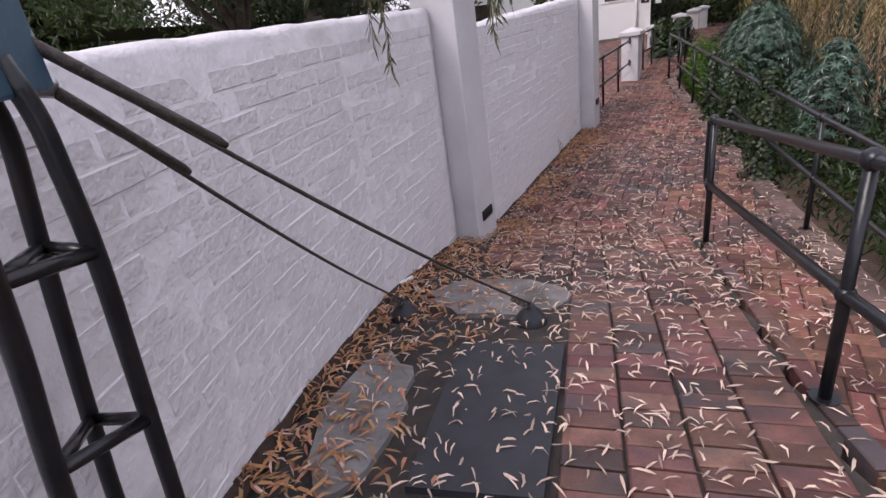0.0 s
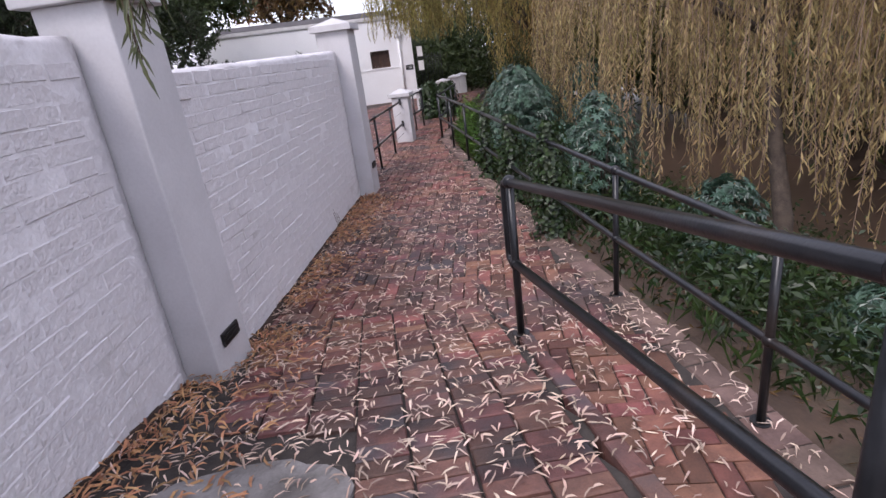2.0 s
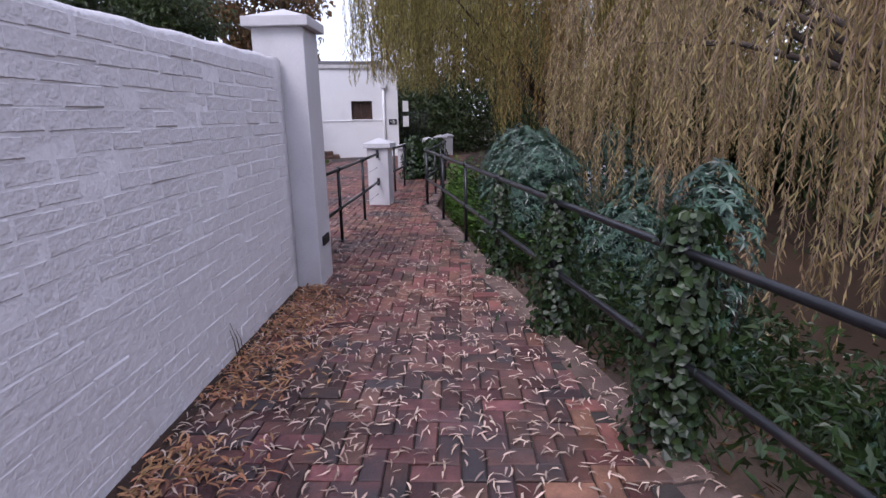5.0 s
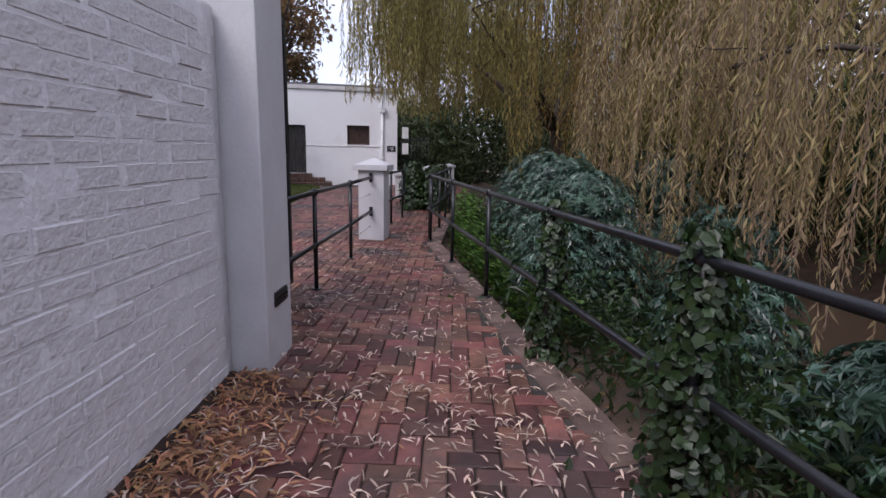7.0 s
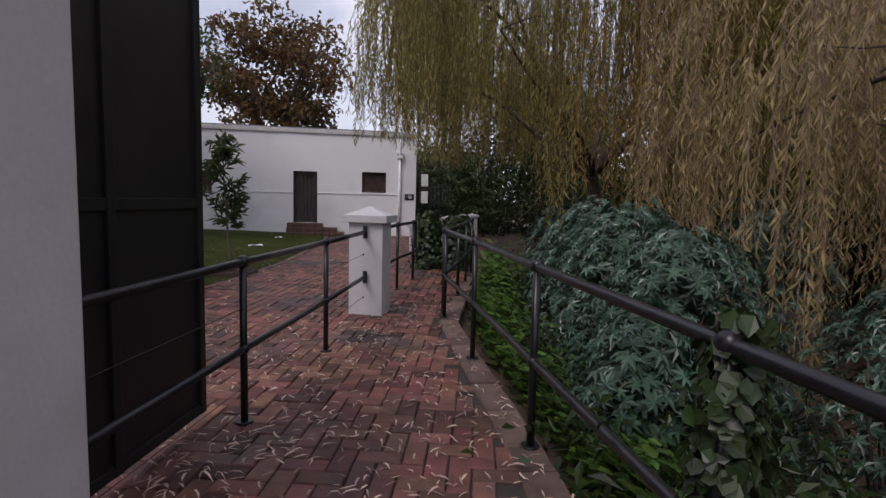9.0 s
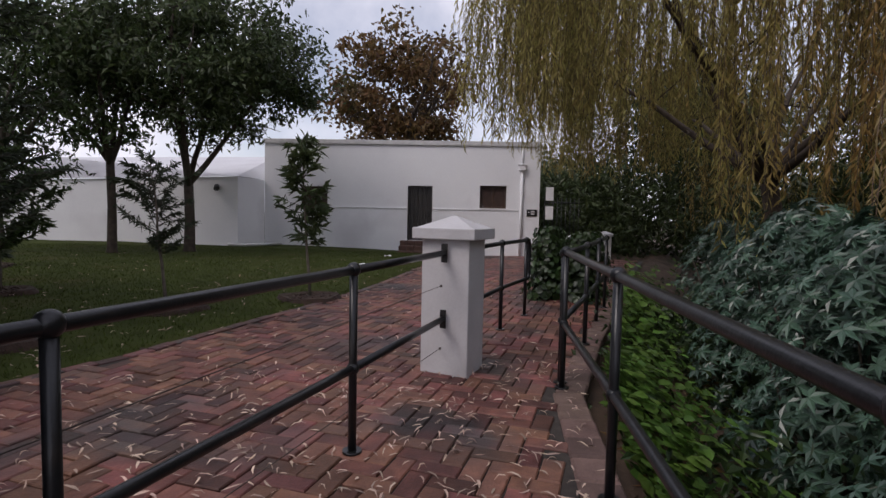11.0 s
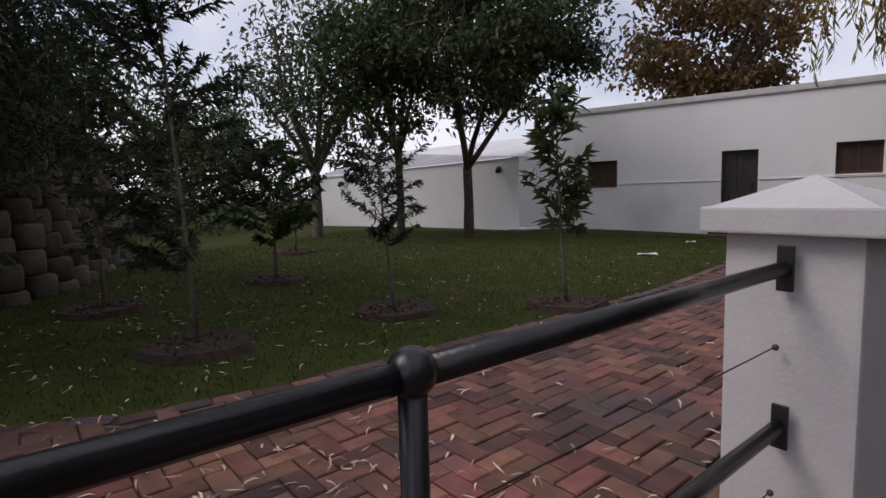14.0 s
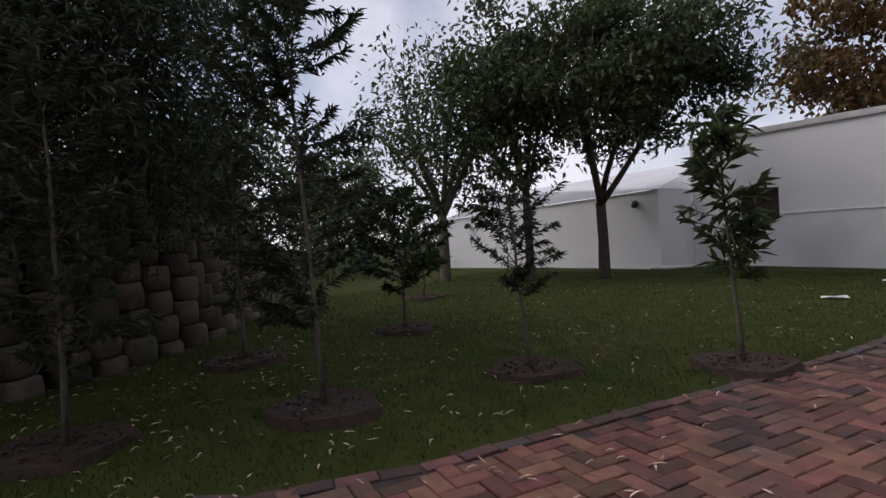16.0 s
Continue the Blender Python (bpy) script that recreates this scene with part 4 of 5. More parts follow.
sapling("young broad-leaved sapling with a bushy head", (3.86, 15.80), 2.05, 0.70, 0.36, 760, (0.17, 0.048), M["leaf_dark"], 31, tilt=(-0.12, 0.05))
sapling("young grey-green sapling with fine leaves", (2.34, 15.06), 1.6, 0.60, 0.56, 2600, (0.08, 0.018), M["leaf_fine"], 32, tilt=(-0.16, 0.02))
sapling("tall slender sapling with fine dark leaves", (1.43, 13.56), 3.1, 0.55, 0.80, 9000, (0.09, 0.020), M["leaf_fine"], 33, tilt=(-0.25, 0.05))
sapling("bushy reddish-green sapling on the lawn", (0.12, 16.2), 1.65, 0.45, 0.80, 3600, (0.10, 0.035), M["leaf_mid"], 34)
sapling("dark sapling at the paving edge", (0.45, 12.35), 2.6, 0.45, 0.75, 6000, (0.09, 0.020), M["leaf_fine"], 35)
sapling("small sapling far back on the lawn", (-1.52, 18.94), 1.6, 0.5, 0.55, 900, (0.10, 0.035), M["leaf_dark"], 36)
sapling("thin dark sapling beside the block wall", (-0.46, 14.28), 2.1, 0.5, 0.5, 1800, (0.09, 0.020), M["leaf_fine"], 37)


# ---- weeping willows ----
def willow(label, base, crown, radii, strands, low, seed, mat, lengths, clear, leaf=(0.105, 0.015), girth=1.0, twig=None, fill=0.05, tier=0.0):
    """A leaning trunk with limbs and a dome hung with long leafy strands that end near the height low."""
    rng, nr = random.Random(seed), np.random.default_rng(seed)
    ob = empty("weeping_willow", label, "tree", "willows", at=base)
    o = Vector(base)
    bm = bmesh.new()
    c = Vector(crown) - o
    fork = Vector((c.x * 0.35, c.y * 0.35, max(2.0, c.z * 0.5)))
    tube(bm, [(0, 0, -0.4), (0.03, 0.02, 0.5), fork * 0.55, fork], [0.26 * girth, 0.2 * girth, 0.17 * girth, 0.15 * girth], 10)
    for k in range(9):
        a = 2 * math.pi * k / 9 + rng.uniform(-0.2, 0.2)
        g = c + Vector((math.cos(a) * radii[0] * 0.8, math.sin(a) * radii[1] * 0.8, radii[2] * rng.uniform(0.1, 0.6)))
        pts = limb(bm, fork, g - fork, (g - fork).length, 0.085 * girth, 0.014, rng, 0.16, 7)
        for q in pts[2:]:
            limb(bm, q, Vector((rng.uniform(-1, 1), rng.uniform(-1, 1), rng.uniform(-0.2, 0.8))), rng.uniform(0.7, 1.5), 0.016, 0.005, rng, 0.2, 5)
    part("trunk", bm, M["bark"], ob)
    pos, ways, twigs = [], [], bmesh.new()
    thick = 0.004 if twig else 0.0035
    made = 0
    plumes = [(rng.uniform(0, 6.283), math.sqrt(rng.uniform(0.22, 1.0)), rng.uniform(-0.6 - tier, 0.5), rng.uniform(0.7, 1.15)) for _ in range(strands // 11)]
    while made < strands:
        a, q, rise, reach = rng.choice(plumes)
        a, q = a + rng.gauss(0, 0.045), min(1.0, q + rng.gauss(0, 0.035))
        clump = noise.noise((math.cos(a) * q * 3 + seed, math.sin(a) * q * 3, 0))
        if clump < -0.28 and rng.random() < 0.75:
            continue
        x, y = crown[0] + math.cos(a) * radii[0] * q, crown[1] + math.sin(a) * radii[1] * q
        off = side_of(EDGE, x, y)
        if off < clear:
            continue
        made += 1
        z = crown[2] + radii[2] * math.sqrt(max(0.02, 1 - q * q)) * rng.uniform(0.72, 0.95) + 0.4 * clump + rise
        ln = rng.uniform(*lengths) * reach
        end = max(z - ln, low + rng.uniform(-0.3, 1.0) + 0.7 * clump)
        if off < 0.9:
            end = max(end, 2.2 + rng.uniform(0.0, 0.8))
        if end > z - 0.4:
            continue
        sway = (rng.gauss(0, 0.12), rng.gauss(0, 0.12))
        steps = max(6, int((z - end) / fill))
        px, py = math.cos(a) * 0.4, math.sin(a) * 0.4
        prev = None
        for k in range(steps):
            s = k / steps
            arch = (1 - (1 - min(1, s * 3)) ** 2)
            wave = 0.05 * math.sin(s * 9 + made)
            p = (x + px * (arch - 1) + sway[0] * s + wave, y + py * (arch - 1) + sway[1] * s - wave * sway[0] * 5, z - (z - end) * s)
            pos.append(p)
            ways.append((rng.uniform(-0.75, 0.75), rng.uniform(-0.75, 0.75), -1.0))
            if k % 8 == 0 or k == steps - 1:
                v = Vector(p) - o
                tri = [twigs.verts.new(v + Vector((thick * math.cos(b), thick * math.sin(b), 0))) for b in (0, 2.1, 4.2)]
                if prev:
                    for j in range(3):
                        twigs.faces.new((prev[j], prev[(j + 1) % 3], tri[(j + 1) % 3], tri[j]))
                prev = tri
    part("hanging_growth", twigs, twig or M["twig"], ob)["kind"] = "stuff"
    pos = np.array(pos) - np.array(base)
    link("crown", leaf_cloud("crown", pos, np.array(ways), leaf[0], leaf[1], nr, 0.2), mat, ob)
    return ob


willow("large weeping willow with yellowing leaves over the stream", (12.6, 17.0, -0.6), (11.0, 17.2, 4.3), (5.0, 6.2, 4.2), 2300, 0.75, 41, M["leaf_willow"], (2.4, 6.0), -2.6, (0.14, 0.024))
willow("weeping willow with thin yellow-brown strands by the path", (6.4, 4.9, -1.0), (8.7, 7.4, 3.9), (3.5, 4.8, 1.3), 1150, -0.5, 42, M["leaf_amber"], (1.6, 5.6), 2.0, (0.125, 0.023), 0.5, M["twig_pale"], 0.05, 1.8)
willow("weeping willow in shade on the far bank", (15.5, 9.5, -0.3), (14.5, 9.5, 4.8), (4.5, 5.5, 3.6), 950, 0.5, 43, M["leaf_willow"], (2.4, 6.0), 3.0, (0.16, 0.03))


def far_woods():
    """Dense dark growth beyond the stream."""
    nr = np.random.default_rng(50)
    mids = []
    for (x0, y0), (x1, y1), hgt in (((13.0, -6.0), (19.0, 8.0), 6.0), ((19.0, 8.0), (22.5, 24.0), 12.0), ((15.5, 25.5), (24.0, 31.0), 10.0), ((13.2, 26.5), (17.0, 36.0), 5.0), ((9.0, -8.0), (14.0, -4.0), 5.0), ((10.5, -3.0), (13.2, 7.0), 3.6), ((16.0, 9.0), (17.5, 22.0), 3.4)):
        for _ in range(290):
            s = nr.random()
            mids.append((x0 + (x1 - x0) * s + nr.normal() * 1.1, y0 + (y1 - y0) * s + nr.normal() * 1.1, 0.1 + 0.62 * hgt * nr.random() ** 1.2))
    mids = np.array(mids)
    pos = np.repeat(mids, 90, 0) + nr.normal(size=(len(mids) * 90, 3)) * 0.6
    me = leaf_cloud("far_woods", pos, nr.normal(size=pos.shape) + np.array([0, 0, -0.4]), 0.30, 0.11, nr)
    tagged(link("far_woods", me, M["leaf_dark"]), "dense dark woodland beyond the stream", "woods", kind="stuff")


far_woods()


def garden_hedge():
    """Low mixed growth behind the lawn."""
    nr = np.random.default_rng(51)
    mids = np.stack([nr.uniform(-17, -6.5, 130), nr.uniform(17.5, 33, 130), 0.1 + 1.5 * nr.random(130)], 1)
    pos = np.repeat(mids, 90, 0) + nr.normal(size=(130 * 90, 3)) * 0.5
    tagged(link("garden_hedge", leaf_cloud("garden_hedge", pos, nr.normal(size=pos.shape), 0.22, 0.09, nr), M["leaf_mid"]), "mixed green shrubs at the far edge of the lawn", "hedge", kind="stuff")


garden_hedge()


# ---- shrubs and climbers ----
def palm_leaf(verts, faces, c, out, size, rng):
    """A seven-lobed leaf with a notch, cupped a little."""
    out = Vector(out).normalized()
    a = out.orthogonal().normalized()
    b = out.cross(a)
    turn = rng.uniform(0, 6.28)
    i0 = len(verts)
    verts.append(tuple(c))
    for k in range(14):
        ang = turn + math.pi * (0.10 + 1.80 * k / 13)
        r = size * ((1.0 if k % 2 == 0 else 0.42) * (0.75 + 0.25 * math.sin(math.pi * k / 13)))
        p = Vector(c) + (a * math.cos(ang) + b * math.sin(ang)) * r - out * (0.18 * size if k % 2 == 0 else -0.03 * size)
        verts.append(tuple(p))
    for k in range(13):
        faces.append((i0, i0 + 1 + k, i0 + 2 + k))


def palmate_bush(label, x, y, top, radius, count, seed):
    rng = random.Random(seed)
    gz = ground_z(x, y)
    ob = empty("palmate_shrub", label, "shrub", "bank shrubs", at=(x, y, gz))
    h = top - gz
    bm = bmesh.new()
    verts, faces = [], []
    stems = [(rng.uniform(-0.5, 0.5) * radius, rng.uniform(-0.5, 0.5) * radius, h * rng.uniform(0.6, 0.95)) for _ in range(12)]
    for sx, sy, sz in stems:
        limb(bm, (sx * 0.35, sy * 0.35, -0.1), (sx, sy, sz), sz, 0.016, 0.006, rng, 0.10, 5)
    part("stem", bm, M["bark"], ob)["kind"] = "stuff"
    for _ in range(int(count * 3.4)):
        a, q, t = rng.uniform(0, 6.283), rng.random() ** 0.4, rng.random() ** 0.75
        env = radius * math.sqrt(max(0.05, 1 - (t * 0.96) ** 3)) * (1 + 0.22 * noise.noise((math.cos(a) * 2, math.sin(a) * 2, t * 3 + seed)))
        p = Vector((math.cos(a) * env * q, math.sin(a) * env * q, h * t * (1 + 0.12 * noise.noise((a * 2, q * 3, seed)))))
        out = Vector((math.cos(a) * (0.25 + 0.7 * q), math.sin(a) * (0.25 + 0.7 * q), 0.75 + rng.uniform(-0.3, 0.4)))
        palm_leaf(verts, faces, p, out, rng.uniform(0.050, 0.100), rng)
    link("foliage", raw_mesh("foliage", verts, faces), M["leaf_castor"], ob)


for i, (x, y, top, rad, n) in enumerate([(4.75, 6.05, 1.12, 0.38, 100), (5.7, 7.6, 0.50, 0.6, 260), (5.5, 9.2, 0.60, 0.42, 200), (6.35, 9.7, 1.0, 0.75, 400), (6.95, 10.8, 1.12, 0.85, 520), (7.7, 12.0, 1.15, 1.0, 580), (8.3, 10.4, 1.2, 0.9, 380), (8.8, 13.4, 1.05, 1.0, 420), (9.6, 15.0, 1.1, 0.9, 300), (5.0, 4.6, 0.30, 0.5, 150), (4.6, 3.0, -0.1, 0.5, 110), (5.2, 6.5, 0.35, 0.5, 160), (7.2, 8.6, 0.7, 0.8, 260)]):
    palmate_bush("blue-green shrub with large palmate leaves on the bank", x, y, top, rad, n, 60 + i)


def round_leaf_cloud(pos, outs, size, rng):
    """Ivy-like five-cornered leaves."""
    verts, faces = [], []
    for p, out in zip(pos, outs):
        out = Vector(out).normalized()
        a = out.orthogonal().normalized()
        b = out.cross(a)
        t = rng.uniform(0, 6.28)
        s = size * rng.uniform(0.6, 1.2)
        i0 = len(verts)
        for k, r in enumerate((1.0, 0.75, 0.85, 0.85, 0.75)):
            ang = t + k * 1.2566
            verts.append(tuple(Vector(p) + (a * math.cos(ang) + b * math.sin(ang)) * r * s - out * (0.25 * s if k == 0 else 0)))
        faces += [(i0, i0 + 1, i0 + 2), (i0, i0 + 2, i0 + 3), (i0, i0 + 3, i0 + 4)]
    return raw_mesh("foliage", verts, faces)


def ivy_column(label, x, y, rad, h, count, seed, size=0.034, low=0.0):
    rng = random.Random(seed)
    ob = empty("ivy_climber", label, "climber", "ivy on posts", at=(x, y, 0))
    bm = bmesh.new()
    for k in range(5):
        a0 = rng.uniform(0, 6.28)
        tube(bm, [(0.035 * math.cos(a0 + s * 5), 0.035 * math.sin(a0 + s * 5), low + (h - low) * s) for s in [j / 8 for j in range(9)]], 0.005, 5)
    part("stem", bm, M["bark"], ob)["kind"] = "stuff"
    pos, outs = [], []
    for _ in range(count):
        a, t = rng.uniform(0, 6.283), rng.random()
        w = rad * (0.8 + 0.45 * noise.noise((math.cos(a) * 1.5, math.sin(a) * 1.5, t * 4 + seed))) * (1.15 - 0.55 * t * t) * rng.uniform(0.35, 1.1)
        pos.append((math.cos(a) * w, math.sin(a) * w, low + (h - low) * t))
        outs.append((math.cos(a), math.sin(a), rng.uniform(0.0, 0.9)))
    link("foliage", round_leaf_cloud(pos, outs, size, rng), M["leaf_ivy"], ob)


ivy_column("dark ivy climbing a railing post", 3.52, 5.30, 0.21, 1.06, 2100, 71, 0.026, -0.12)
ivy_column("dark ivy climbing a railing post", 3.94, 6.60, 0.18, 1.00, 1700, 72, 0.026, -0.12)
ivy_column("dark ivy climbing a railing post", 4.37, 7.90, 0.14, 0.96, 1200, 73, 0.026, -0.12)
for i, (x, y, r, h) in enumerate([(7.05, 15.55, 0.34, 0.95), (7.45, 15.35, 0.36, 0.88), (7.75, 15.75, 0.40, 0.92), (7.30, 15.95, 0.35, 0.98)]):
    ivy_column("ivy smothering a low wall end at the bend", x, y, r, h, 900, 76 + i, 0.048)


def ground_cover():
    """Bright creeping leaves outside the railing."""
    rng = random.Random(80)
    pos, outs = [], []
    line = resample([(4.62, 8.4), (4.84, 9.06), (5.28, 10.38), (5.72, 11.68), (6.61, 13.08), (7.31, 14.08), (8.1, 15.3)], 0.0017)
    for x, y, a in line:
        d = abs(rng.gauss(0.05, 0.26)) + 0.05
        px, py = x + math.sin(a) * d, y - math.cos(a) * d
        hump = (0.28 + 0.22 * max(0, min(1, (py - 11.0) / 2))) * (1 + noise.noise((px * 1.6, py * 1.6, 0)))
        pos.append((px, py, max(ground_z(px, py), -0.30) + 0.02 + hump * rng.random()))
        outs.append((0.5 * math.sin(a) + rng.uniform(-0.4, 0.4), -0.5 * math.cos(a) + rng.uniform(-0.4, 0.4), 1.0))
    me = round_leaf_cloud(pos, outs, 0.042, rng)
    me.name = "creeping_leaves"
    tagged(link("creeping_leaves", me, M["leaf_bright"]), "bright green creeping leaves along the railing", "ground cover", kind="stuff")
    nr = np.random.default_rng(81)
    pos, ways = [], []
    for _ in range(9000):
        x, y = nr.uniform(2.6, 10), nr.uniform(-1, 14)
        s = side_of(EDGE, x, y)
        if 0.12 < s < 3.2:
            pos.append((x, y, ground_z(x, y)))
            ways.append((nr.normal() * 0.5, nr.normal() * 0.5, 1.0))
    lit = np.array([(x, y, z + 0.01) for x, y, z in pos])
    lit = np.concatenate([lit + nr.normal(size=lit.shape) * np.array([0.15, 0.15, 0.0]) for _ in range(2)])
    flat = nr.normal(size=lit.shape) * np.array([1, 1, 0.15])
    tagged(link("bank_litter", leaf_cloud("bank_litter", lit, flat, 0.085, 0.02, nr, 0.15), M["leaf_brown"]), "brown leaf litter on the shaded bank", "leaves", kind="stuff")
    me = leaf_cloud("bank_weeds", np.array(pos), np.array(ways), 0.20, 0.022, nr, 0.2, 0.25)
    tagged(link("bank_weeds", me, M["leaf_ivy"]), "rough weeds and grass on the earth bank", "weeds", kind="stuff")
    # low dark brush under the willow
    mids = []
    while len(mids) < 400:
        x, y = nr.uniform(3.4, 11.0), nr.uniform(0.5, 15.5)
        s = side_of(EDGE, x, y)
        if 0.3 < s < 3.6 and noise.noise((x * 0.7, y * 0.7, 3.0)) > -0.12:
            mids.append((x, y, ground_z(x, y) + nr.uniform(0.03, 0.12 + 0.16 * s)))
    pos = np.repeat(np.array(mids), 110, 0) + nr.normal(size=(len(mids) * 110, 3)) * np.array([0.26, 0.26, 0.17])
    me = leaf_cloud("bank_brush", pos, nr.normal(size=pos.shape) + np.array([0, 0, 0.5]), 0.10, 0.034, nr, 0.2, 0.25)
    tagged(link("bank_brush", me, M["leaf_ivy"]), "low tangled green brush on the earth bank", "brush", kind="stuff")
    pos, ways = [], []
    for cx, cy in ((3.24, 3.35), (3.34, 3.6), (3.14, 3.0)):
        for _ in range(16):
            x, y = cx + nr.normal() * 0.08, cy + nr.normal() * 0.08
            pos.append((x, y, ground_z(x, y)))
            ways.append((nr.normal() * 0.3, nr.normal() * 0.3, 1.0))
    me = leaf_cloud("strap_leaves", np.array(pos), np.array(ways), 0.30, 0.02, nr, 0.2, 0.2)
    tagged(link("strap_leaves", me, M["leaf_mid"]), "green strap-leaved clumps below the path edge", "plant", kind="stuff")


ground_cover()


def sprig(x, y, z0, z1, seed):
    rng, nr = random.Random(seed), np.random.default_rng(seed)
    ob = empty("hanging_sprig", "hanging grey-green willow sprig above the wall", "sprig", "hanging sprigs", at=(x, y, z0))
    bm = bmesh.new()
    pos, ways = [], []
    for k in range(4):
        dx, dy, end = rng.uniform(-0.09, 0.09), rng.uniform(-0.09, 0.09), z1 + rng.uniform(0, 0.3)
        pts = [Vector((dx * s, dy * s, (end - z0) * s + 0.02 * math.sin(5 * s))) for s in [j / 10 for j in range(11)]]
        tube(bm, pts, 0.0022, 5)
        for j in range(34):
            s = 0.25 + 0.75 * j / 34
            pos.append(tuple(pts[0].lerp(pts[-1], s)))
            ways.append((rng.uniform(-0.7, 0.7), rng.uniform(-0.7, 0.7), -1))
    reach = Vector((-2.5 - x, 4.7 - y, 3.75 - z0))
    tube(bm, [reach, reach * 0.6 + Vector((0, 0, 0.35)), reach * 0.2 + Vector((0, 0, 0.22)), Vector((0, 0, 0))], [0.014, 0.010, 0.005, 0.0025], 6)
    part("twig", bm, M["twig"], ob)
    link("leaves", leaf_cloud("leaves", np.array(pos), np.array(ways), 0.085, 0.013, nr, 0.2), M["leaf_sprig"], ob)


weed = empty("wall_weed", "thin dry weed stalk at the wall foot", "weed", at=(1.92, 7.16, 0.0))
for k in range(3):
    bm = bmesh.new()
    tube(bm, [(0.02 * k, 0.01 * k, 0), (0.02 * k - 0.01, 0.02, 0.14), (0.03 * k - 0.05, 0.03, 0.30 - 0.05 * k)], [0.0035, 0.0028, 0.0012], 5)
    part("stalk", bm, M["twig"], weed)
sprig(-0.01, 3.30, 3.0, 1.67, 91)
sprig(0.60, 3.25, 3.0, 1.73, 92)
sprig(0.55, 3.36, 3.0, 1.80, 93)
sprig(-0.35, 3.1, 3.1, 2.05, 94)


# ---- paving ----
def paver_verts(l, w, h=0.05, c=0.006):
    """Corner points of a chamfered paver with its top at z = 0."""
    a, b = l / 2, w / 2
    lo = [(-a, -b, -h), (a, -b, -h), (a, b, -h), (-a, b, -h)]
    mi = [(-a, -b, -c), (a, -b, -c), (a, b, -c), (-a, b, -c)]
    hi = [(-a + c, -b + c, 0), (a - c, -b + c, 0), (a - c, b - c, 0), (-a + c, b - c, 0)]
    faces = [(8, 9, 10, 11)]
    for i in range(4):
        j = (i + 1) % 4
        faces += [(i, j, 4 + j, 4 + i), (4 + i, 4 + j, 8 + j, 8 + i)]
    return np.array(lo + mi + hi), np.array(faces)


PV, PF = paver_verts(0.212, 0.100)
path_floor = empty("pavement", "red-brown brick paving in herringbone and soldier courses", "pavement", kind="structure")
brick_mesh = raw_mesh("brick", PV, PF)
brick_mesh.materials.append(M["paver"])
LEFT_SIDE = [(-0.75, 1.75), (-0.36, 3.10), (0.1, 4.25), (0.42, 4.75), (2.44, 8.36), (2.3, 8.95), (-1.5, 8.6)] + LAWN_EDGE[1:13] + [(7.3, 25.4)]
RIGHT_SIDE = EDGE[:15] + [(13.0, 22.4), (10.5, 24.4)]
PAVED = RIGHT_SIDE + LEFT_SIDE[::-1] + [(-1.0, -3.0)]
STRIP = [(-0.45, -1.5), (0.33, 1.38), (0.82, 2.9), (1.1, 3.9), (1.35, 4.9)]


def on_ramp(x, y):
    return side_of(RAMP_LINE, x, y) < 0.02 and 0.45 * x + 0.89 * y < 5.0


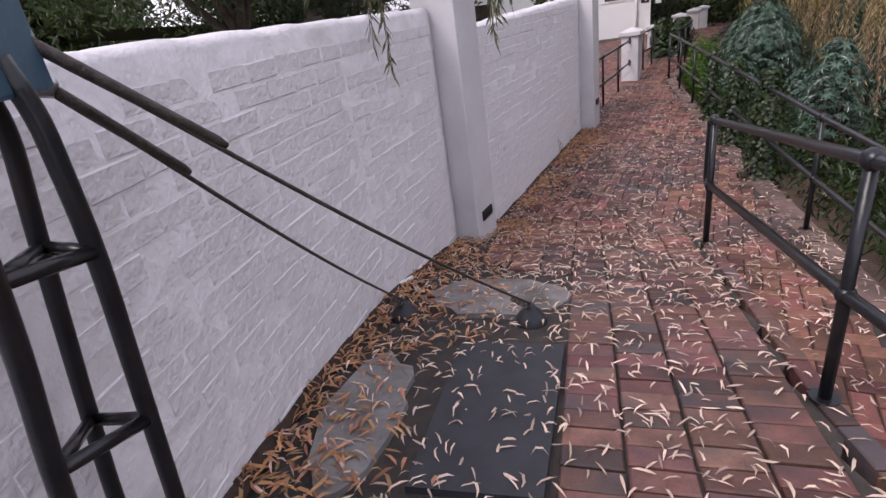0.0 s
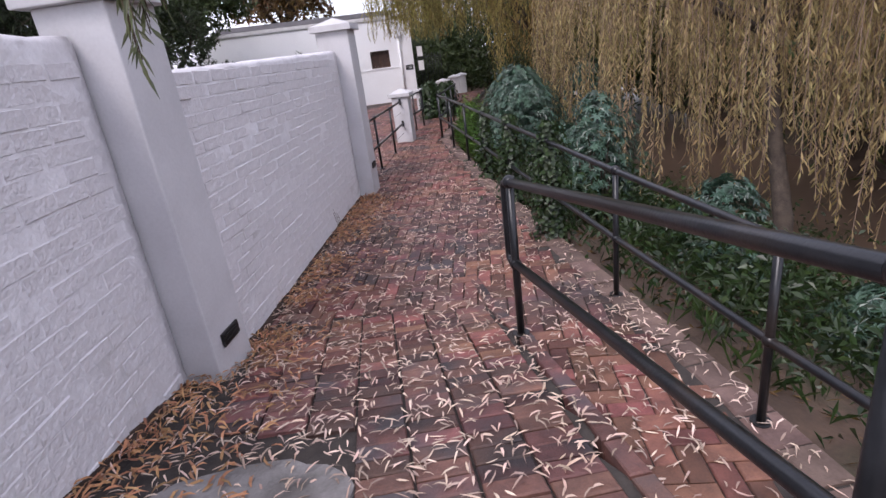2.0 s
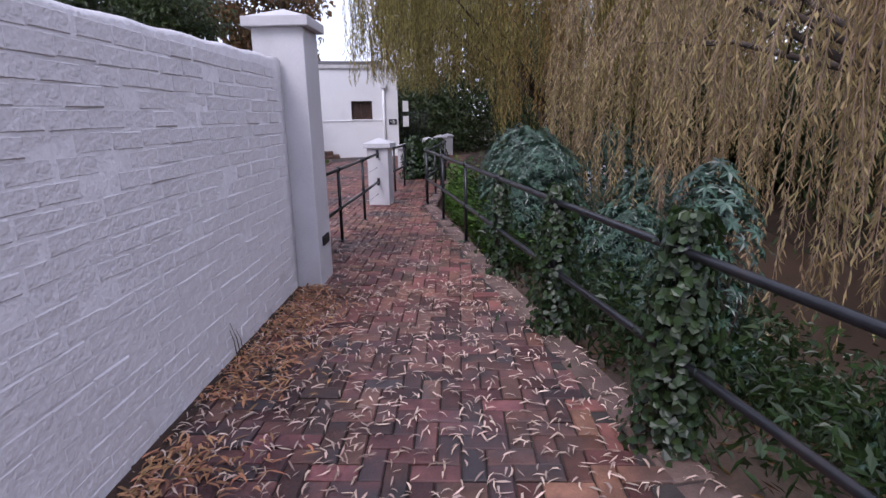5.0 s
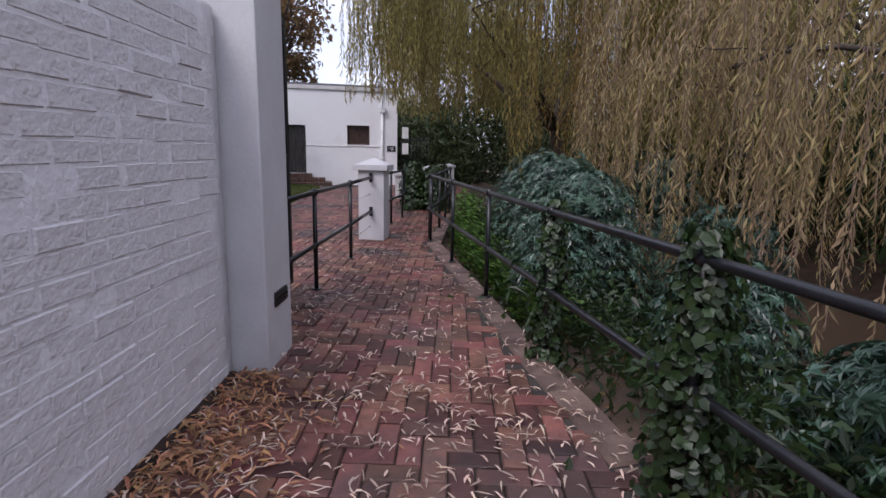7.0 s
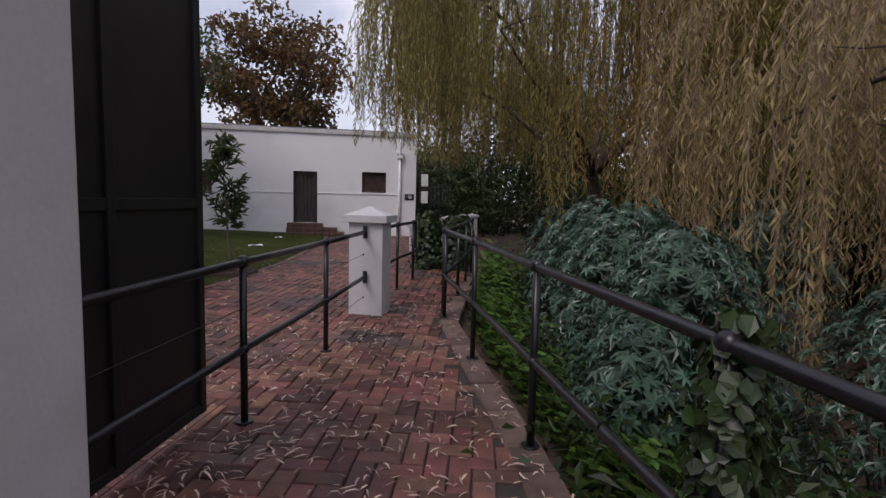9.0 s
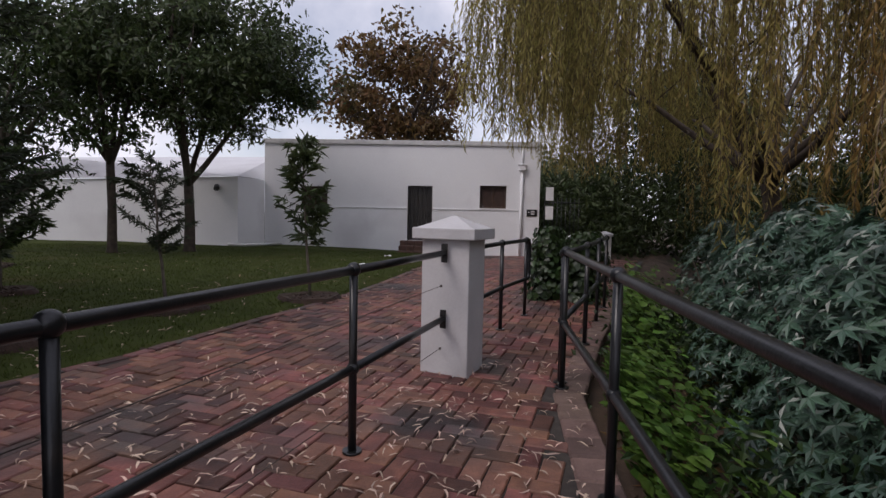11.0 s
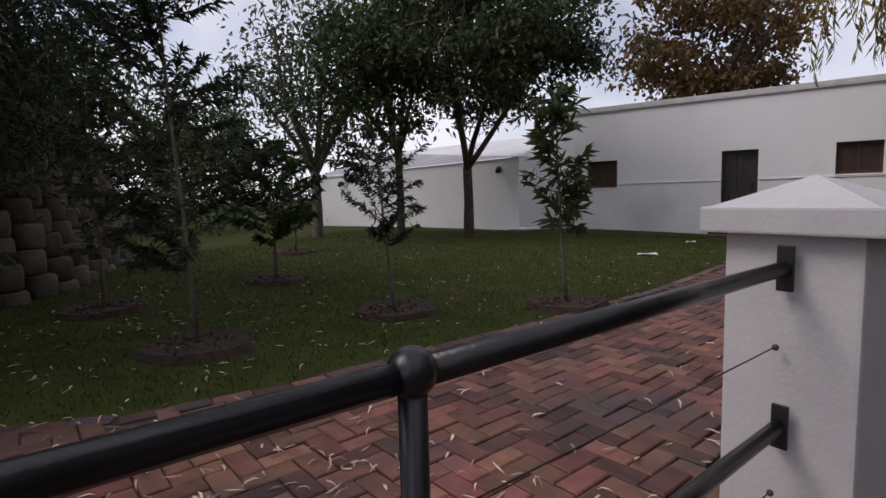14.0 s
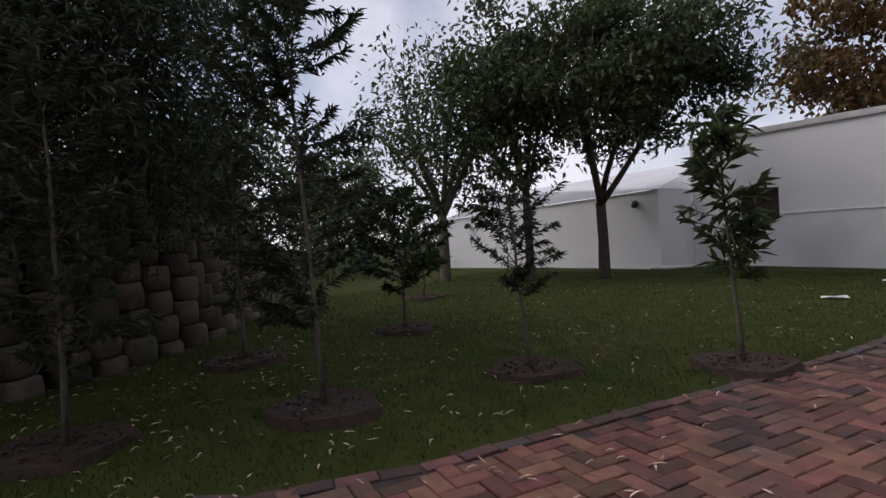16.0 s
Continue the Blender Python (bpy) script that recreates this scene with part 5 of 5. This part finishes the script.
def paving():
    rng = random.Random(100)
    pieces = []
    ax = math.atan2(0.866, 0.5)
    ca, sa = math.cos(ax), math.sin(ax)
    cell = 0.1085
    for i in range(-120, 270):
        for j in range(-130, 130):
            c = (i - j) % 4
            if c not in (0, 3):
                continue
            u, v, r = ((i + 1) * cell, (j + 0.5) * cell, 0.0) if c == 0 else ((i + 0.5) * cell, (j + 1) * cell, math.pi / 2)
            x, y = u * ca - v * sa, u * sa + v * ca
            if not (-2.2 < x < 13.2 and -3.0 < y < 25.3) or not inside(PAVED, x, y):
                continue
            if side_of(EDGE, x, y) > -0.20 or on_ramp(x, y) or y > 9 and side_of(LAWN_EDGE, x, y) < 0.13:
                continue
            pieces.append((x, y, ax + r, 0))
    # soldier courses on the ramp
    rd = Vector((0.30, 0.954, 0)).normalized()
    rx = Vector((rd.y, -rd.x, 0))
    ra = math.atan2(rx.y, rx.x)
    for k in range(-3, 14):
        for j in range(-28, 52):
            p = Vector((0.34, 1.38, 0)) + rx * (k * 0.224 + 0.12) + rd * (j * 0.1085 + 0.03 * (k % 3))
            if on_ramp(p.x - 0.05, p.y) and side_of(RAMP_LINE, p.x, p.y) < -0.055 and (side_of(STRIP, p.x, p.y) > 0.06 or 0.45 * p.x + 0.89 * p.y > 3.45) and inside(PAVED, p.x, p.y):
                pieces.append((p.x, p.y, ra, 1))
    near = sorted(pieces, key=lambda p: abs(p[1] - (6.2 if not p[3] else 2.2)) + abs(p[0] - (2.3 if not p[3] else 0.9)) * 0.6 - (0.8 if p[3] else 0))[:300]
    chosen = set(near)
    vs, fs, n = [], [], 0
    for p in pieces:
        x, y, r, ramp = p
        base = ramp_z(x, y) if ramp else lawn_z(x, y) if y > 17 else 0.0
        z = base + rng.gauss(0, 0.0025)
        if ramp:
            nx, ny = (ramp_z(x - 0.05, y) - ramp_z(x + 0.05, y)) / 0.1, (ramp_z(x, y - 0.05) - ramp_z(x, y + 0.05)) / 0.1
        else:
            nx = ny = 0.0
        nx, ny = nx + rng.gauss(0, 0.008), ny + rng.gauss(0, 0.008)
        up = Vector((nx, ny, 1)).normalized()
        ex = Vector((math.cos(r + rng.gauss(0, 0.012)), math.sin(r + rng.gauss(0, 0.012)), 0))
        ex = (ex - up * ex.dot(up)).normalized()
        ey = up.cross(ex)
        m = Matrix((ex, ey, up)).transposed()
        if p in chosen:
            ob = new("brick", brick_mesh)
            ob.parent = path_floor
            ob.matrix_basis = Matrix.Translation((x, y, z)) @ m.to_4x4()
        else:
            vs.append(PV @ np.array(m).T + np.array((x, y, z)))
            fs.append(PF + n)
            n += len(PV)
    ob = link("bricks", raw_mesh("bricks", np.concatenate(vs), np.concatenate(fs)), M["paver_far"], path_floor)
    ob["kind"] = "stuff"
    # border course along the lawn
    for x, y, a in resample(LAWN_EDGE[1:13], 0.220):
        ob = new("brick", brick_mesh)
        ob.parent = path_floor
        ob.matrix_basis = pose(x + math.sin(a) * 0.055, y - math.cos(a) * 0.055, lawn_z(x, y) * (y > 17) + rng.gauss(0.002, 0.003), rng.gauss(0, 0.7), rng.gauss(0, 0.7), math.degrees(a) + rng.gauss(0, 1.6))
    # edging stones along the outer rim
    ev, ef = paver_verts(0.215, 0.19, 0.16, 0.012)
    em = raw_mesh("edge_stone", ev, ef)
    em.materials.append(M["edge_stone"])
    for x, y, a in resample(EDGE[1:15], 0.228):
        ob = new("edge_stone", em)
        ob.parent = path_floor
        ob.matrix_basis = pose(x - math.sin(a) * 0.09, y + math.cos(a) * 0.09, rng.gauss(0.003, 0.004), rng.gauss(0, 0.8), rng.gauss(0, 0.8), math.degrees(a) + rng.gauss(0, 1.2))
    # bedding below the bricks, and the ramp's body
    bm = bmesh.new()
    gx, gy = np.arange(-1.8, 3.0, 0.12), np.arange(-3.0, 5.3, 0.12)
    grid = {}
    for i, x in enumerate(gx):
        for j, y in enumerate(gy):
            s = side_of(RAMP_LINE, x, y)
            z = ramp_z(x, y) - 0.022 if s < 0 else -0.06
            grid[i, j] = bm.verts.new((x, y, z))
    for i in range(len(gx) - 1):
        for j in range(len(gy) - 1):
            x, y = gx[i] + 0.06, gy[j] + 0.06
            if side_of(WALL_ARC, x, y) > -0.12 and side_of(RAMP_LINE, x, y) < 0.08:
                bm.faces.new((grid[i, j], grid[i + 1, j], grid[i + 1, j + 1], grid[i, j + 1]))
    bmesh.ops.delete(bm, geom=[v for v in bm.verts if not v.link_faces], context="VERTS")
    part("ramp_bed", bm, M["joint"], path_floor, "dark sand and soil bed of the ramp")
    bm = bmesh.new()
    poly = [(x, y) for x, y in PAVED]
    bm.faces.new([bm.verts.new((x, y, -0.014)) for x, y in poly])
    bmesh.ops.triangulate(bm, faces=bm.faces[:])
    for v in bm.verts:
        if v.co.y > 17:
            v.co.z += lawn_z(v.co.x, v.co.y)
    part("joint_sand", bm, M["joint"], path_floor, "dark sand in the paving joints")
    # rim course along the ramp's open side
    rv, rf = paver_verts(0.08, 0.215, 0.5, 0.006)
    rm = raw_mesh("rim_brick", rv, rf)
    rm.materials.append(M["paver"])
    for x, y, a in resample(RAMP_LINE, 0.225):
        ob = new("rim_brick", rm)
        ob.parent = path_floor
        sl = math.degrees(math.atan((ramp_z(x, y) - ramp_z(x + 0.1 * math.cos(a), y + 0.1 * math.sin(a))) / 0.1))
        ob.matrix_basis = pose(x, y, ramp_z(x, y) + 0.001, 0, 0, math.degrees(a) - 90) @ pose(0, 0, 0, -sl, 0, 0)


paving()


# ---- painted bricks on the walls ----
def wall_bricks(parent, line, top, base_of, want_parts, seed, proud=1.0):
    """Courses of slightly uneven painted bricks standing proud of a wall."""
    rng = random.Random(seed)
    L, C, D = 0.222, 0.0835, 0.008
    a, b, c = (L - 0.003) / 2, (C - 0.003) / 2, 0.006
    v0 = np.array([(-a, 0.004, -b), (a, 0.004, -b), (a, 0.004, b), (-a, 0.004, b), (-a + c, -D / 2, -b + c), (a - c, -D / 2, -b + c), (a - c, -D / 2, b - c), (-a + c, -D / 2, b - c)])
    f0 = np.array([(4, 5, 6, 7), (0, 1, 5, 4), (1, 2, 6, 5), (2, 3, 7, 6), (3, 0, 4, 7)])
    me = raw_mesh("brick", v0, f0)
    me.materials.append(M["white_wall"])
    vs, fs, n, made = [], [], 0, 0
    rows = int(top / C)
    for k in range(-1, rows):
        z = (k + 0.5) * C
        if z + C / 2 > top - 0.03:
            continue
        for x, y, ang in resample(line, L)[:]:
            sx = (0.5 * L if k % 2 else 0.0) + rng.gauss(0, 0.007)
            x, y = x + math.cos(ang) * (sx + L / 2), y + math.sin(ang) * (sx + L / 2)
            if z < base_of(x, y) - 0.08 or rng.random() < 0.025:
                continue
            if math.hypot(x - line[-1][0], y - line[-1][1]) < 0.12 or (x - line[-1][0]) * math.cos(ang) + (y - line[-1][1]) * math.sin(ang) > -0.11:
                continue
            out = proud * (rng.gauss(-0.0006, 0.0021) + (0.004 if rng.random() < 0.08 else 0.0)) - (1 - proud) * 0.006
            m = Matrix.Translation((x + math.sin(ang) * out, y - math.cos(ang) * out, z + rng.gauss(0, 0.002))) @ Matrix.Rotation(ang + rng.gauss(0, 0.006), 4, "Z") @ Matrix.Rotation(rng.gauss(0, 0.014), 4, "Y") @ Matrix.Rotation(rng.gauss(-0.006, 0.016), 4, "X") @ Matrix.Diagonal((rng.uniform(0.95, 1.03), 1, rng.uniform(0.90, 1.04), 1))
            if made < want_parts and (want_parts > 500 or 0.2 < z < 1.9 and rng.random() < 0.5):
                ob = new("brick", me)
                ob.parent = parent
                ob.matrix_basis = m
                made += 1
            else:
                mm = np.array(m)
                vs.append(v0 @ mm[:3, :3].T + mm[:3, 3])
                fs.append(f0 + n)
                n += len(v0)
    if vs:
        ob = link("bricks", raw_mesh("bricks", np.concatenate(vs), np.concatenate(fs)), M["white_wall"], parent)
        ob["kind"] = "stuff"


def soil_line(name, line, seed):
    """A ragged line of damp soil along a wall's foot."""
    bm = bmesh.new()
    prev = None
    for x, y, a in resample(line, 0.05):
        n = noise.noise((x * 5, y * 5, seed))
        w = 0.035 + 0.03 * n + 0.012 * noise.noise((x * 23, y * 23, seed))
        z = ramp_z(x, y)
        sx, sy = math.sin(a), -math.cos(a)
        row = [bm.verts.new((x - sx * 0.01, y - sy * 0.01, z + 0.035 + 0.02 * n)), bm.verts.new((x + sx * 0.018, y + sy * 0.018, z + 0.016)), bm.verts.new((x + sx * (0.02 + w), y + sy * (0.02 + w), z + 0.002))]
        if prev:
            for k in range(2):
                bm.faces.new((prev[k], prev[k + 1], row[k + 1], row[k])).smooth = True
        prev = row
    tagged(part(name, bm, M["mulch"]), "dark damp soil and moss along the wall foot", "soil", kind="stuff")


soil_line("soil_edge", [WB0, WB1], 1.0)
soil_line("soil_edge", WALL_ARC[3:], 2.0)
wall_bricks(wall_two, [WB0, WB1], 1.87, lambda x, y: ramp_z(x, y), 900, 7)
wall_bricks(wall_one, WALL_ARC[2:], 2.03, lambda x, y: ramp_z(x, y), 900, 8, 0.85)


# ---- fallen leaves, grass ----
def fallen():
    nr = np.random.default_rng(110)

    def lay(name, spots, length, width, mat, label, lift):
        pos, ways = [], []
        for x, y in spots:
            z = max(ramp_z(x, y) if on_ramp(x, y) else (lawn_z(x, y) if side_of(LAWN_EDGE, x, y) < 0 else 0.0), 0.0) + nr.uniform(0.003, lift)
            a = nr.uniform(0, 6.283)
            pos.append((x, y, z))
            ways.append((math.cos(a), math.sin(a), nr.normal() * 0.12))
        pos, ways = np.array(pos), np.array(ways)
        # leaves lie nearly flat
        n = len(pos)
        side = np.cross(ways, np.array([0, 0, 1.0])) + nr.normal(size=(n, 3)) * np.array([0, 0, 0.22])
        side /= np.linalg.norm(side, axis=1, keepdims=True)
        ln, wd = (length * nr.uniform(0.6, 1.35, n))[:, None], (width * nr.uniform(0.7, 1.3, n))[:, None]
        curl = nr.normal(size=(n, 1)) * 0.012
        bow = nr.normal(size=(n, 1)) * 0.08 * ln
        p0, p1 = pos, pos + ways * ln
        q0 = pos + ways * ln * 0.3 + side * bow + np.array([0, 0, 1]) * np.abs(curl)
        q1 = pos + ways * ln * 0.7 + side * bow + np.array([0, 0, 1]) * np.abs(curl)
        verts = np.stack([p0, q0 + side * wd / 2, q1 + side * wd / 2, p1, q1 - side * wd / 2, q0 - side * wd / 2], 1).reshape(-1, 3)
        verts[:, 2] = np.maximum(verts[:, 2], np.repeat(pos[:, 2], 6) - 0.001)
        idx = np.arange(n * 6).reshape(n, 6)
        faces = np.concatenate([idx[:, [0, 1, 2, 5]], idx[:, [5, 2, 3, 4]]])
        tagged(link(name, raw_mesh(name, verts, faces), mat), label, "leaves", kind="stuff")

    spots = []
    while len(spots) < 9500:
        x, y = nr.uniform(-1.2, 6.0), nr.uniform(-1.0, 12.5)
        if not inside(PAVED, x, y) or side_of(EDGE, x, y) > -0.02:
            continue
        keep = 0.62 if y < 2.6 else 1.0 if y < 8 else 0.55 if y < 10 else 0.28
        d = abs((x - 0.50) * 0.871 - (y - 4.72) * 0.492) if y > 4 else 0.6
        if nr.random() < keep * (0.55 + 0.6 * math.exp(-d / 0.5)):
            spots.append((x, y))
    lay("fallen_leaves", spots, 0.066, 0.0082, M["leaf_fallen"], "pale slender willow leaves fallen on the paving", 0.010)
    spots = []
    while len(spots) < 2700:
        if nr.random() < 0.86:
            x, y = nr.uniform(-1.3, 1.0), nr.uniform(0.4, 4.6)
            i = side_of(WALL_ARC, x, y)
            if not 0.03 < i < 0.75 or nr.random() > math.exp(-i / 0.22) + 0.10 or side_of(STRIP, x, y) > 0.05:
                continue
            if -0.12 < x < 0.62 and 1.4 < y < 2.45 and nr.random() < 0.9:
                continue
        else:
            s = nr.random()
            i = abs(nr.normal()) * 0.26 + 0.03
            x, y = WB0[0] + (WB1[0] - WB0[0]) * s + 0.866 * i, WB0[1] + (WB1[1] - WB0[1]) * s - 0.5 * i
            if noise.noise((s * 9, 0, 0)) < -0.15:
                continue
        spots.append((x, y))
    lay("leaf_drift", spots, 0.078, 0.0115, M["leaf_litter"], "orange-brown leaf drift against the wall foot", 0.028)
    spots = []
    while len(spots) < 900:
        x, y = nr.uniform(-1.5, 8.0), nr.uniform(10.5, 22.0)
        if side_of(EDGE, x, y) < -0.05 and side_of(RIGHT_SIDE, x, y) < 0 and nr.random() < math.exp(-(y - 10.5) / 5):
            spots.append((x, y))
    while len(spots) < 1030:
        x, y = nr.normal(0.3, 1.1), nr.normal(12.6, 1.3)
        if side_of(LAWN_EDGE, x, y) < -0.1:
            spots.append((x, y))
    lay("scattered_leaves", spots, 0.068, 0.011, M["leaf_fallen"], "few dry leaves scattered on grass and brick", 0.015)
    pos, ways = [], []
    while len(pos) < 60000:
        x = nr.uniform(-3.5, 7.0)
        y = 11.0 + 13.5 * nr.random() ** 1.7
        e = side_of(LAWN_EDGE, x, y)
        if e > 0.03 + 0.05 * noise.noise((x * 3, y * 3, 0)):
            continue
        pos.append((x, y, ground_z(x, y) - 0.003))
        ways.append((nr.normal() * 0.45, nr.normal() * 0.45, 1.0))
    me = leaf_cloud("grass_blades", np.array(pos), np.array(ways), 0.048, 0.007, nr, 0.2, 0.1)
    tagged(link("grass_blades", me, M["blade"]), "short mown grass blades on the lawn", "grass", kind="stuff")


fallen()
